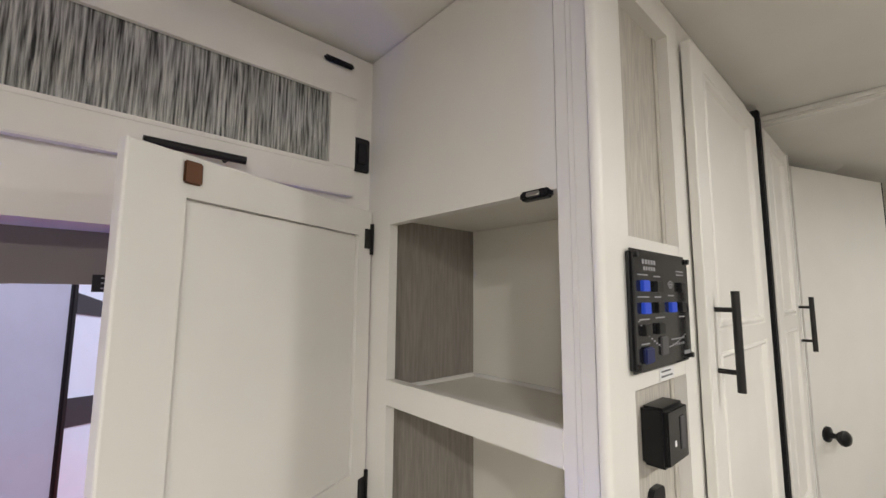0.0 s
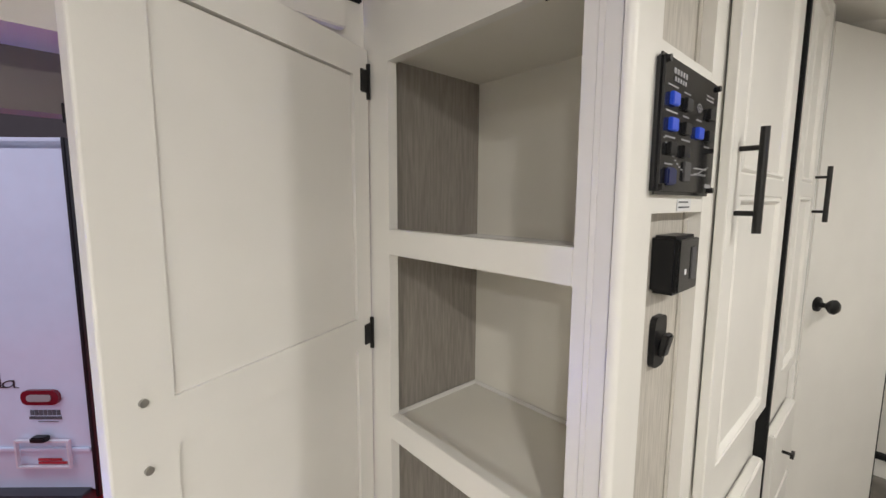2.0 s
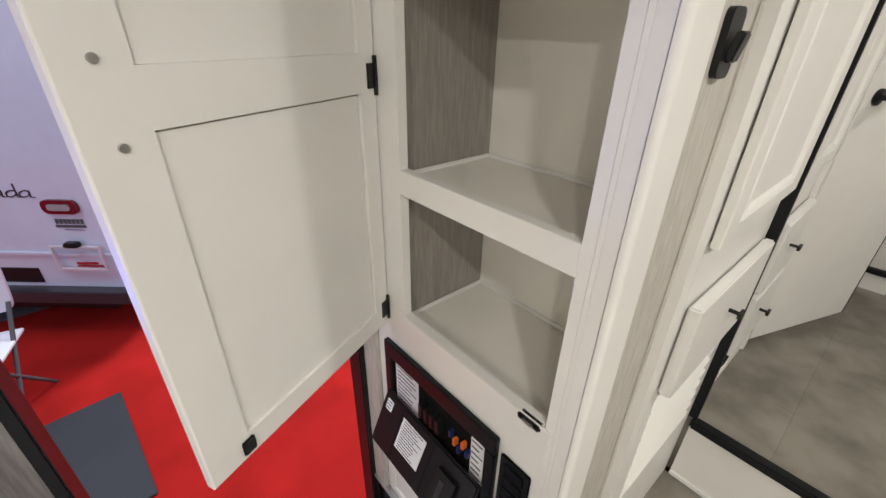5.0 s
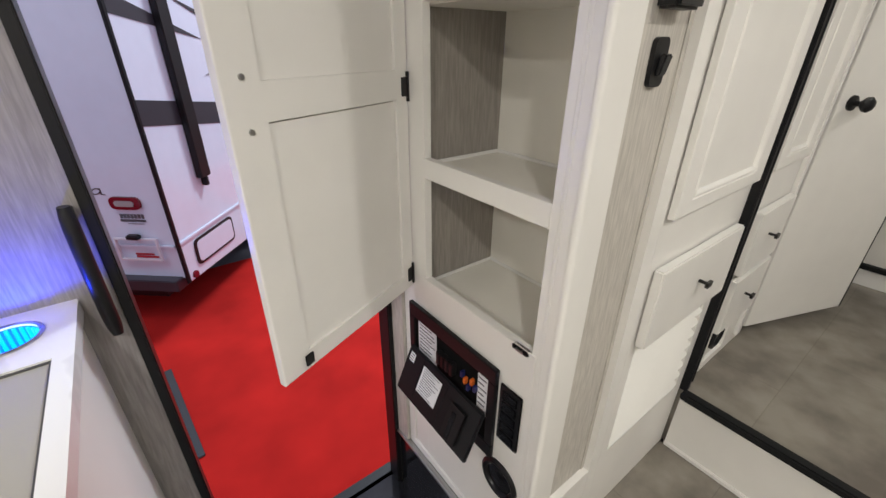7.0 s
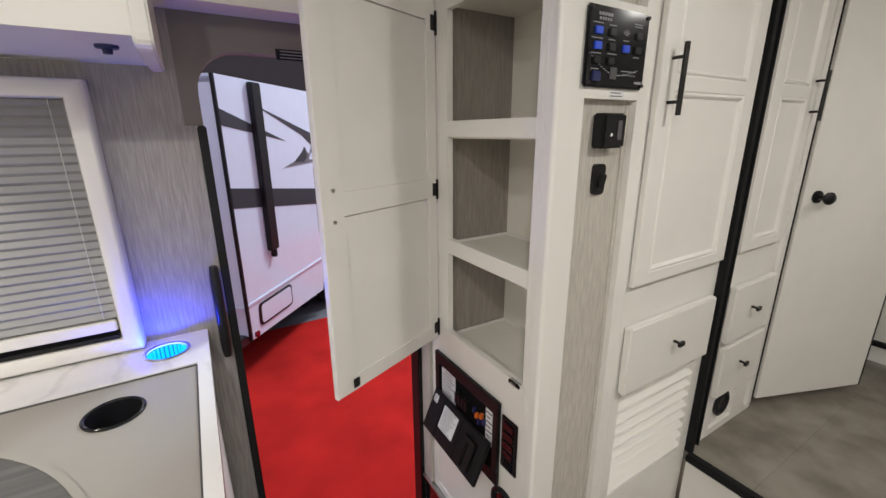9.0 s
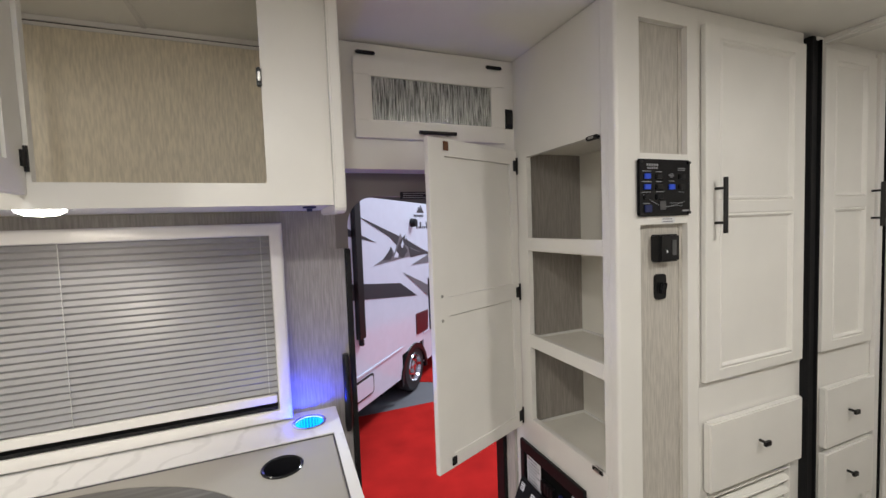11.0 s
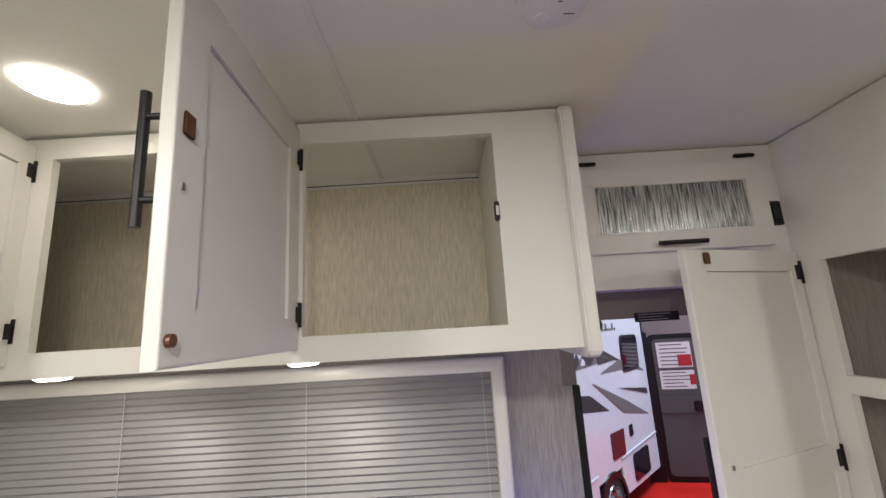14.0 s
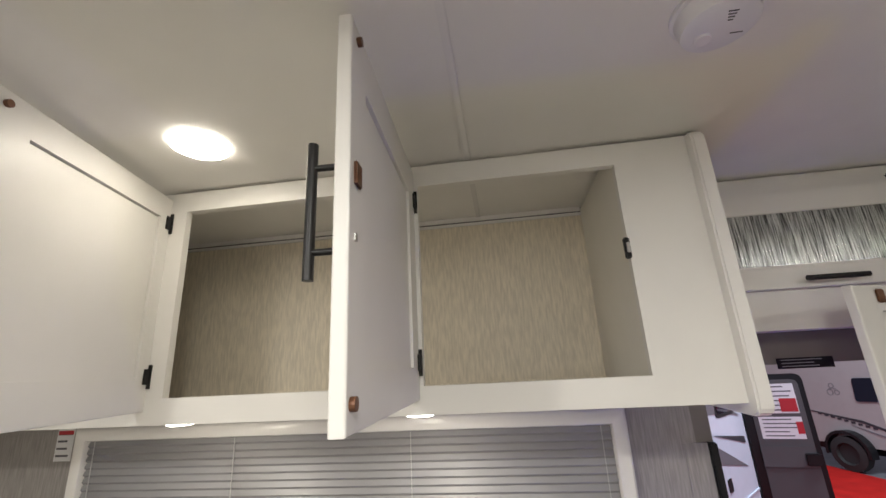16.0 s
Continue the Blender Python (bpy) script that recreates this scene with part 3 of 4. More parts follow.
for i in range(6):
    box(bm, 0.020 + 0.008 * i, 0.023 + 0.008 * i, -0.0107, -0.0098, -0.051, -0.048)
box(bm, 0.064, 0.088, -0.0107, -0.0098, -0.066, -0.061)
tagged(part("print", bm, PRINTG, cp), kind="stuff")
sw_ = bmesh.new()
for k in range(22):
    u = k / 21
    box(sw_, -0.090 + 0.0075 * k, -0.0845 + 0.0075 * k, -0.0107, -0.0098, -0.014 - 0.030 * u - 0.022 * math.sin(u * 3.4) - 0.0005, -0.014 - 0.030 * u - 0.022 * math.sin(u * 3.4) + 0.0006 + 0.0007 * math.sin(u * 3.1))
tagged(part("swoosh", sw_, PRINTG, cp, "thin pale curved line on the panel"), kind="stuff")
wf = bmesh.new()
for r in (0.004, 0.008, 0.012):
    for k in range(6):
        a = math.radians(40 + k * 20)
        box(wf, 0.022 + r * math.cos(a) - 0.0012, 0.022 + r * math.cos(a) + 0.0012, -0.0107, -0.0098, 0.026 + r * math.sin(a) - 0.001, 0.026 + r * math.sin(a) + 0.001)
part("signal_mark", wf, PRINTG, cp)
pl = thing("rating_label", (0.628, TY, 1.517), "small white sticker with grey print under the control panel", "label")
label_plate(pl, "sheet", 0.05, 0.016, 2, at=(0, -0.0002, 0), mat=PAPER)
th = thing("thermostat", (0.618, 0.240, 1.440), "black wall thermostat with a grey display", "thermostat")
part("housing", boxes((-0.037, 0.037, -0.032, 0, -0.038, 0.038), bevel=0.004), BLACK, th)
part("front", boxes((-0.033, 0.035, -0.0345, -0.032, -0.034, 0.034), bevel=0.001), BLACKG, th)
part("display", boxes((0.008, 0.022, -0.036, -0.034, -0.020, 0.022)), GREYD, th)
part("marks", boxes((-0.014, -0.009, -0.0352, -0.0344, -0.012, -0.005)), PAPER, th)
rk = thing("light_switch", (0.614, 0.240, 1.330), "black rounded rocker switch in the oak recess", "switch")
part("plate", rounded([(-0.020, -0.036), (0.020, -0.036), (0.020, 0.036), (-0.020, 0.036)], 0.008, 0.012), BLACK, rk).location = (0, -0.008, 0)
r_ = part("rocker", boxes((-0.010, 0.010, -0.010, 0, -0.018, 0.014), bevel=0.002), BLACKG, rk)
r_.matrix_local = pose(0, -0.010, 0, 12)

# ---- pantry ----
def framed_door(parent, x, z, w, h, rails, handle_x, handle_z, t=0.016):
    d = new("door")
    d.parent = parent
    d.location = (x, TY - t - 0.0035, z)
    d["label"] = "white framed door with two moulded panels"
    panel_door(d, w, h, t, 0.058, rails, inset=0.008, both=False)
    bar_handle(d, handle_x - x, 0.0, handle_z - z, 0.158)
    return d


def drawer(parent, x0, x1, z0, z1, kx, kz, t=0.026):
    d = new("drawer")
    d.parent = parent
    d.location = (0, TY - t - 0.0015, 0)
    d["label"] = "plain white drawer front with a black knob"
    part("front", boxes((x0, x1, 0, t - 0.002, z0, z1), bevel=0.004), WHITE, d)
    knob(d, kx, 0, kz)


pantry = thing("pantry_cabinet", (0, 0, 0), "tall white pantry cabinet with framed door, drawer and louvred vent", "cabinet")
L0, L1, LZ0, LZ1 = 0.785, 1.192, 0.300, 0.690
part("face_frame", boxes((0.748, L0, TY, 0.24, 0.0, CZ - 0.003), (L1, 1.240, TY, 0.24, 0.0, CZ - 0.003), (L0, L1, TY, 0.24, LZ1, CZ - 0.003), (L0, L1, TY, 0.24, 0.0, LZ0)), WHITE, pantry)
part("vent_back", boxes((L0, L1, 0.262, 0.266, LZ0, LZ1)), WALLP, pantry)
for vx in (L0 - 0.004, L1):
    part("vent_side", boxes((vx, vx + 0.004, 0.2405, 0.289, LZ0, LZ1)), WALLP, pantry)
nl = 9
for i in range(nl):
    z = LZ0 + (LZ1 - LZ0) * (i + 0.5) / nl
    bm = bmesh.new()
    box(bm, L0 + 0.001, L1 - 0.001, -0.0055, 0.0055, -0.0145, 0.0145)
    bmesh.ops.bevel(bm, geom=[e for e in bm.edges if abs(e.verts[0].co.x - e.verts[1].co.x) > 0.1], offset=0.0040, segments=4, affect="EDGES")
    s = part("slat", bm, VENTW, pantry, smooth=True)
    s.matrix_local = pose(0, 0.231, z, -62)
framed_door(pantry, 0.754, 1.036, 0.466, 1.026, [(0, 0.032), (0.497, 0.530), (0.992, 1.026)], 0.792, 1.553)
drawer(pantry, 0.762, 1.208, 0.700, 0.914, 0.985, 0.817)

structure("slide_seal", boxes((1.241, 1.262, 0.196, 0.24, 0.266, CZ - 0.02), (1.262, 1.306, 0.212, 0.24, 0.266, CZ - 0.02), (1.306, 1.312, 0.203, 0.24, 0.266, CZ - 0.02), bevel=0.002), RUBBER, "black rubber seal strip between the cabinets")

far = thing("wardrobe_cabinet", (0, 0, 0), "white wardrobe cabinet with framed door and two drawers", "cabinet")
part("face_frame", boxes((1.3125, 1.75, TY, 0.24, 0.455, CZ - 0.003), (1.3125, 1.40, TY, 0.24, 0.258, 0.455), (1.58, 1.75, TY, 0.24, 0.258, 0.455), (1.40, 1.58, TY, 0.24, 0.258, 0.29)), WHITE, far)
part("vent_board", boxes((1.40, 1.58, 0.232, 0.24, 0.29, 0.455)), WHITE, far)
part("side", boxes((1.735, 1.75, 0.24, 0.80, 0.258, CZ - 0.01)), WHITE, far)
part("round_vent", lathe([(0.055, 0), (0.055, 0.01), (0.045, 0.014), (0.035, 0.004), (0.001, 0.004)], m=Matrix.Translation((1.49, 0.232, 0.375)) @ TOLIE), BLACK, far, "round black air vent", smooth=True)
framed_door(far, 1.328, 1.042, 0.316, 1.026, [(0, 0.032), (0.497, 0.530), (0.992, 1.026)], 1.622, 1.545)
drawer(far, 1.346, 1.656, 0.696, 0.912, 1.483, 0.814)
drawer(far, 1.346, 1.656, 0.466, 0.678, 1.480, 0.588)
structure("wardrobe_stile", boxes((1.676, 1.712, 0.205, TY, 0.30, CZ - 0.02), bevel=0.002), GLOSSW, "slim white stile beside the wardrobe")

# ---- room door standing ajar ----
DA = math.degrees(math.atan2(-0.006 - 0.190, 2.273 - 1.760))
rd = thing("room_door", (1.768, 0.208, 0.300), "flat white room door standing ajar with a black knob", "door", rz=DA)
part("leaf", boxes((0, 0.555, 0, 0.028, 0, 1.765), bevel=0.002), WHITE, rd)
part("edge_seal", boxes((-0.003, 0, 0.012, 0.024, 0, 1.765), (0.555, 0.562, 0.0, 0.03, 0, 1.765)), RUBBER, rd, "black edge strip")
part("knob", lathe([(0.024, 0), (0.024, 0.006), (0.009, 0.010), (0.008, 0.026), (0.014, 0.030), (0.023, 0.040), (0.024, 0.049), (0.017, 0.057), (0.001, 0.060)], m=Matrix.Translation((0.062, 0, 0.890)) @ TOLIE), BLACK, rd, "round black door knob", smooth=True)


# ---- window and blind ----
win = thing("window_1", (0, 0, 0), "wide white-framed window with a closed grey pleated blind", "window", kind="structure")
WX0, WX1, WZ0, WZ1, WF = -1.935, -0.372, 0.930, 1.552, 0.746
part("window_frame", moulding(WX0, WX1, WZ0, WZ1, [(0, WY), (0, WF + 0.012), (0.003, WF + 0.004), (0.009, WF), (0.030, WF), (0.036, WF + 0.003), (0.039, WF + 0.010), (0.039, WY)]), GLOSSW, win, smooth=True)
part("bottom_rail", boxes((WX0 + 0.042, WX1 - 0.042, WF + 0.006, WF + 0.022, 0.990, 1.016), bevel=0.003), GLOSSW, win, "white bottom rail of the blind")
part("track", boxes((WX0 + 0.042, WX1 - 0.042, WF + 0.004, WY, 0.9705, 0.980)), BLACK, win, "dark brown gap under the blind")
BLIND = material("grey_pleated_blind", (0.29, 0.287, 0.295), 0.40, mottled=0.05)
SLATS = 26
bm = bmesh.new()
pitch = (1.512 - 1.016) / SLATS
fold = [(0.0, -0.5 * pitch), (-0.0065, -0.16 * pitch), (0.0, 0.5 * pitch), (0.0010, 0.5 * pitch), (-0.0052, -0.16 * pitch), (0.0010, -0.5 * pitch)]
ends = [[bm.verts.new((x, y, z)) for y, z in fold] for x in (WX0 + 0.040, WX1 - 0.040)]
for k in range(6):
    bm.faces.new((ends[0][k], ends[0][(k + 1) % 6], ends[1][(k + 1) % 6], ends[1][k]))
bmesh.ops.recalc_face_normals(bm, faces=list(bm.faces))
slat_me = bpy.data.meshes.new("slat")
bm.to_mesh(slat_me)
bm.free()
slat_me.materials.append(BLIND)
for i in range(SLATS):
    s = new("slat", slat_me)
    s.parent = win
    s.matrix_local = pose(0, WF + 0.021, 1.016 + pitch * (i + 0.5))
for cx in (-1.425, -0.922, -0.436, -1.87):
    part("cord", boxes((cx - 0.0008, cx + 0.0008, WF + 0.0105, WF + 0.0125, 1.01, 1.514)), CORD, win, "thin white blind cord")
part("backing", boxes((WX0 + 0.02, WX1 - 0.02, WF + 0.036, WF + 0.04, 0.97, 1.53)), BLIND, win)

# ---- worktop ----
top = thing("worktop", (0, 0, 0), "white marble-look worktop with beige inset and round black outlet", "worktop")
TZ = 0.925
CUP, OUT = (-0.325, 0.715), (-0.405, 0.500)


def holed(x0, x1, y0, y1, z0, z1, cx, cy, r):
    """A slab with a round hole through it."""
    around = sorted([2 * math.pi * k / 40 for k in range(40)] + [math.atan2(y - cy, x - cx) % (2 * math.pi) for x in (x0, x1) for y in (y0, y1)])
    bm = bmesh.new()
    rings = []
    for z in (z0, z1):
        inner, rim = [], []
        for a in around:
            c, q = math.cos(a), math.sin(a)
            far = min(((x1 if c > 0 else x0) - cx) / c if abs(c) > 1e-6 else 9e9, ((y1 if q > 0 else y0) - cy) / q if abs(q) > 1e-6 else 9e9)
            inner.append(bm.verts.new((cx + r * c, cy + r * q, z)))
            rim.append(bm.verts.new((cx + far * c, cy + far * q, z)))
        rings.append((inner, rim))
    (i0, o0), (i1, o1) = rings
    for k in range(len(around)):
        j = (k + 1) % len(around)
        for quad in ((i0[k], i0[j], o0[j], o0[k]), (i1[k], i1[j], o1[j], o1[k]), (o0[k], o0[j], o1[j], o1[k]), (i0[k], i0[j], i1[j], i1[k])):
            bm.faces.new(quad)
    bmesh.ops.recalc_face_normals(bm, faces=list(bm.faces))
    return bm


slab = holed(-0.40, -0.235, 0.617, 0.80, TZ - 0.03, TZ, CUP[0], CUP[1], 0.044)
box(slab, -2.3, -0.40, 0.617, 0.80, TZ - 0.03, TZ)
box(slab, -0.262, -0.235, 0.10, 0.617, TZ - 0.03, TZ)
part("slab", slab, MARBLE, top)
inset_bm = holed(-0.52, -0.2625, 0.36, 0.6165, TZ - 0.03, TZ - 0.006, OUT[0], OUT[1], 0.047)
box(inset_bm, -2.3, -0.52, 0.10, 0.6165, TZ - 0.03, TZ - 0.006)
box(inset_bm, -0.52, -0.2625, 0.10, 0.36, TZ - 0.03, TZ - 0.006)
part("inset", inset_bm, BEIGE, top, "beige matt inset board")
part("lip", boxes((-0.2655, -0.2625, 0.10, 0.6165, TZ - 0.006, TZ - 0.003), (-2.3, -0.2655, 0.6135, 0.6165, TZ - 0.006, TZ - 0.003)), GREYD, top)
disc = bmesh.new()
ring_ = [disc.verts.new((-0.88 + 0.5 * math.cos(a), max(0.104, 0.086 + 0.5 * math.sin(a)), TZ - 0.0045)) for a in (math.pi * (k / 48) + 0.04 for k in range(48))]
disc.faces.new(ring_)
part("round_panel", disc, BRUSH, top, "round brushed grey panel")
rim_ = bmesh.new()
for k in range(48):
    a0, a1 = 0.04 + (math.pi - 0.08) * k / 48, 0.04 + (math.pi - 0.08) * (k + 1) / 48
    q = [(-0.88 + rr * math.cos(a), 0.086 + rr * math.sin(a)) for rr, a in ((0.495, a0), (0.507, a0), (0.507, a1), (0.495, a1))]
    hi_ = [rim_.verts.new((x, max(y, 0.105), TZ - 0.003)) for x, y in q]
    lo_ = [rim_.verts.new((x, max(y, 0.105), TZ - 0.006)) for x, y in q]
    rim_.faces.new(hi_)
    for m_ in range(4):
        rim_.faces.new((hi_[m_], hi_[(m_ + 1) % 4], lo_[(m_ + 1) % 4], lo_[m_]))
bmesh.ops.recalc_face_normals(rim_, faces=list(rim_.faces))
part("panel_rim", rim_, BEIGE, top)
part("outlet_ring", lathe([(0.052, 0), (0.052, 0.003), (0.049, 0.005), (0.045, 0.003), (0.044, 0.0), (0.042, -0.05), (0.001, -0.052)], m=Matrix.Translation((OUT[0], OUT[1], TZ - 0.006))), BLACKG, top, "glossy black ring with a deep cup", smooth=True)
part("base_cabinet", boxes((-2.3, -0.246, 0.14, 0.795, 0.0, 0.80), (-2.3, -0.246, 0.14, 0.16, 0.80, TZ - 0.031), (-0.260, -0.246, 0.16, 0.795, 0.80, TZ - 0.031)), WHITE, top, "white base cabinet under the worktop")
cup = thing("cup_holder", (-0.325, 0.715, TZ), "round steel cup holder glowing blue in the worktop", "cup holder")
part("rim", lathe([(0.050, 0.0), (0.050, 0.002), (0.045, 0.004), (0.0425, 0.002)]), CHROME, cup, smooth=True)
rib = bmesh.new()
for k in range(26):
    a = 2 * math.pi * k / 26
    cyl(rib, Matrix.Translation((0.0405 * math.cos(a), 0.0405 * math.sin(a), -0.030)), 0.0030, 0.052, seg=8)
part("ribs", rib, CUPR, cup, "pale blue lit ribs", smooth=True)
part("bowl", lathe([(0.0425, -0.003), (0.0415, -0.056), (0.030, -0.060), (0.001, -0.061)]), CUPG, cup, "blue glowing bowl", smooth=True)

# ---- overhead cabinets ----
over = thing("overhead_cabinet", (0, 0, 0), "white overhead cabinet with its framed doors standing open", "cabinet")
OY, OB, OT = 0.420, 1.585, 2.103
part("face_frame", boxes((-2.3, -0.252, OY, OY + 0.018, OB, 1.637), (-2.3, -0.252, OY, OY + 0.018, 2.055, OT), (-0.399, -0.252, OY + 0.0003, OY + 0.0177, 1.637, 2.055),
                         (-1.005, -0.816, OY + 0.0003, OY + 0.0177, 1.637, 2.055), (-2.3, -1.372, OY + 0.0003, OY + 0.0177, 1.637, 2.055)), WHITE, over)
part("bottom", boxes((-2.3, -0.252, OY + 0.018, 0.80, 1.590, 1.622)), WHITE, over)
part("back", boxes((-2.3, -0.385, 0.788, 0.7995, 1.622, 2.081)), WOODB, over, "straw-coloured laminate back")
part("back_trim", boxes((-2.3, -0.385, 0.784, 0.7995, 2.0815, 2.0905), bevel=0.001), GLOSSW, over)
# solid black strip that stands for the shadow line over the trim
part("back_shadow_gap", boxes((-2.3, -0.399, 0.790, 0.7993, 2.091, 2.0945)), BLACK, over, "black strip for the shadow line above the white trim")
part("upper_back", boxes((-2.3, -0.399, 0.786, 0.7993, 2.095, 2.1085)), GLOSSW, over, "white strip under the ceiling")
part("floor_trim", boxes((-1.372, -0.399, 0.776, 0.788, 1.622, 1.628)), WOODB, over)
part("side", boxes((-0.398, -0.384, OY + 0.018, 0.788, 1.622, 2.10)), CREAM, over)
part("end_panel", boxes((-0.383, -0.252, OY + 0.018, 0.80, 1.622, OT)), WHITE, over)
bm = bmesh.new()
ep = rounded([(0.395, OB - 0.022), (0.78, OB - 0.012), (0.78, CZ - 0.004), (0.395, CZ - 0.004)], 0.027, 0.028)
bmesh.ops.bevel(ep, geom=list(ep.edges), offset=0.0055, segments=3, affect="EDGES", clamp_overlap=True)
epo = part("end_cap", ep, GLOSSW, over, "thick white end cap with rounded edges", smooth=True)
epo.matrix_local = pose(-0.2245, 0, 0, 0, 0, 90)
for cx, cz in ((-0.402, 1.875),):
    c = part("catch", boxes((-0.006, 0.005, -0.005, 0.006, -0.021, 0.021), bevel=0.002), BLACK, over, "black push catch")
    c.location = (cx, OY - 0.001, cz)
    part("magnet", boxes((-0.003, 0.003, -0.009, -0.004, -0.010, 0.010), bevel=0.001), STEEL, c)


def over_door(x, rz, w, s0, s1, rails, hinge_z):
    d = new("door")
    d.parent = over
    d.matrix_local = pose(x, OY - 0.002, 1.612, 0, 0, rz)
    d["label"] = "white framed overhead door standing open"
    h = 0.476
    panel_door(d, w, h, 0.018, s1, rails, inset=0.004, bead=False, stile_b=s0, stepped=True, outer_gap=0.0003)
    bar_handle(d, 0.400, 0.0, 0.236, 0.165, out=-0.037)
    for z in hinge_z:
        hinge(d, 0.003, 0.019, z, side=-1, k=1.3)
    for px, pz, bmx, mat, lab in ((0.407, 0.270, boxes((-0.011, 0.011, 0.018, 0.022, -0.015, 0.015), bevel=0.003), BRONZE, "brown square catch plate"),
                                 (0.417, 0.028, cyl(bmesh.new(), Matrix.Translation((0, 0.021, 0)) @ TOLIE, 0.007, 0.006, seg=16), BRONZE, "round brown bumper"),
                                 (0.407, h - 0.022, cyl(bmesh.new(), Matrix.Translation((0, 0.021, 0)) @ TOLIE, 0.006, 0.006, seg=16), BRONZE, "round brown bumper"),
                                 (0.411, 0.195, boxes((-0.003, 0.003, 0.018, 0.0205, -0.004, 0.004)), STEEL, "small zinc stud")):
        o = part("catch_plate" if "plate" in lab else "bumper" if "bumper" in lab else "stud", bmx, mat, d, lab)
        o.location = (px, 0, pz)


over_door(-0.841, -90 + 2.5, 0.430, 0.062, 0.060, [(0, 0.060), (0.405, 0.476)], (0.404, 0.069))
over_door(-1.430, -90 + 11, 0.432, 0.038, 0.070, [(0, 0.068), (0.422, 0.476)], (0.415, 0.070))

for ux in (-0.84, -1.385):
    ul = thing("under_cabinet_light", (ux, 0.50, 1.590), "round flush lit lamp under the overhead cabinet", "lamp", group="under cabinet lights")
    part("lens", lathe([(0.001, -0.016), (0.026, -0.014), (0.040, -0.006), (0.043, 0.0)]), LAMPM, ul, "lit lens", smooth=True)
    part("ring", lathe([(0.043, -0.002), (0.050, -0.002), (0.051, 0.0)]), GLOSSW, ul, smooth=True)
sens = thing("touch_switch", (-0.30, 0.56, 1.590), "small dark touch switch under the overhead cabinet", "switch")
part("body", lathe([(0.001, -0.014), (0.007, -0.014), (0.008, -0.006), (0.017, -0.005), (0.018, 0)]), BLUED, sens, smooth=True)
slot = thing("strip_light", (-1.11, 0.46, 1.5895), "thin dark strip under the overhead cabinet", "lamp")
part("body", boxes((-0.06, 0.06, -0.006, 0.006, -0.003, 0.0)), BLACKM, slot)

# ---- ceiling fittings ----
for lx, ly in LAMPS:
    cl = thing("ceiling_light", (lx, ly, CZ), "round flush lit ceiling lamp", "lamp", group="ceiling lights")
    part("lens", lathe([(0.001, -0.012), (0.040, -0.011), (0.052, -0.006), (0.056, 0.0)]), LAMPM, cl, "lit lens", smooth=True)
sd = thing("smoke_alarm", (-0.340, 0.094, CZ), "round white smoke alarm on the ceiling", "smoke alarm")
part("body", lathe([(0.001, -0.036), (0.037, -0.036), (0.046, -0.030), (0.050, -0.016), (0.051, -0.009), (0.055, -0.006), (0.055, 0.0)]), VINYL, sd, smooth=True)
bm = bmesh.new()
for k in range(4):
    box(bm, -0.006 + 0.002 * k, 0.006, -0.033 + 0.005 * k, -0.0315 + 0.005 * k, -0.0368, -0.0359)
box(bm, 0.014, 0.030, 0.006, 0.0075, -0.0366, -0.0359)
part("slots", bm, GREYD, sd, "dark sounder slots")
part("button", lathe([(0.001, -0.039), (0.010, -0.039), (0.011, -0.036)], m=Matrix.Translation((-0.018, 0.012, 0))), VINYL, sd, smooth=True)
av = thing("ceiling_vent", (0.775, 0.020, CZ), "round pale air vent in the ceiling", "vent")
part("ring", lathe([(0.052, -0.006), (0.060, -0.010), (0.068, -0.004), (0.070, 0)]), GLOSSW, av, smooth=True)
for k in range(5):
    s = part("slat", boxes((-0.046, 0.046, -0.003, 0.003, -0.008, -0.004)), GREYD, av)
    s.location = (0, -0.032 + 0.016 * k, 0)
for vx, vy in ((2.05, 0.18), (1.85, -0.15)):
    ev = thing("ceiling_vent", (vx, vy, CZ - 0.006), "round pale cap on the far ceiling", "vent")
    part("cap", lathe([(0.001, -0.012), (0.07, -0.010), (0.085, 0)]), CEIL, ev, smooth=True)

# danger sticker and range hood at the left end
st = thing("warning_sticker", (-2.02, WY, 1.50), "white warning sticker with a red heading on the grey wall", "label")
label_plate(st, "sheet", 0.06, 0.09, 4, at=(0, -0.0003, 0))
part("heading", boxes((-0.026, 0.026, -0.002, -0.0012, 0.030, 0.041)), REDINK, st)

# ---- outside: hall floor, carpet, trailers ----
GZ = -0.64
structure("ground", boxes((-40, 40, -40, 60, GZ - 0.3, GZ - 0.006)), CONCRETE, "grey concrete hall floor")
structure("carpet", boxes((-6, 6, 0.3, 4.05, GZ - 0.006, GZ)), CARPET, "bright red hall carpet")
# unseen shell pieces, added to stop outside light leaking into the caravan
structure("caravan_skirt", boxes((-2.3, -0.21, 0.86, 0.90, -0.5, 2.3), (0.45, 3.2, 0.86, 0.90, -0.5, 2.3)), BODYW, "unseen white outer skin that keeps hall light out")
structure("caravan_underside", boxes((-2.3, 3.2, -1.7, 0.84, -0.45, -0.26)), BLACK, "unseen dark underside that closes the caravan")
hallm = material("dim_hall_wall", (0.10, 0.085, 0.08), 0.8)
structure("hall_wall", boxes((-30, 30, 24, 24.2, GZ, 8)), hallm, "distant dark hall wall")
bm = bmesh.new()
pts = [(1.15, 4.86), (2.0, 4.32), (4.5, 4.32), (5.95, 8.6), (5.60, 10.6), (5.2, 13.0), (1.15, 13.0)]
lo, hi = [bm.verts.new((x, y, GZ - 0.006)) for x, y in pts], [bm.verts.new((x, y, GZ)) for x, y in pts]
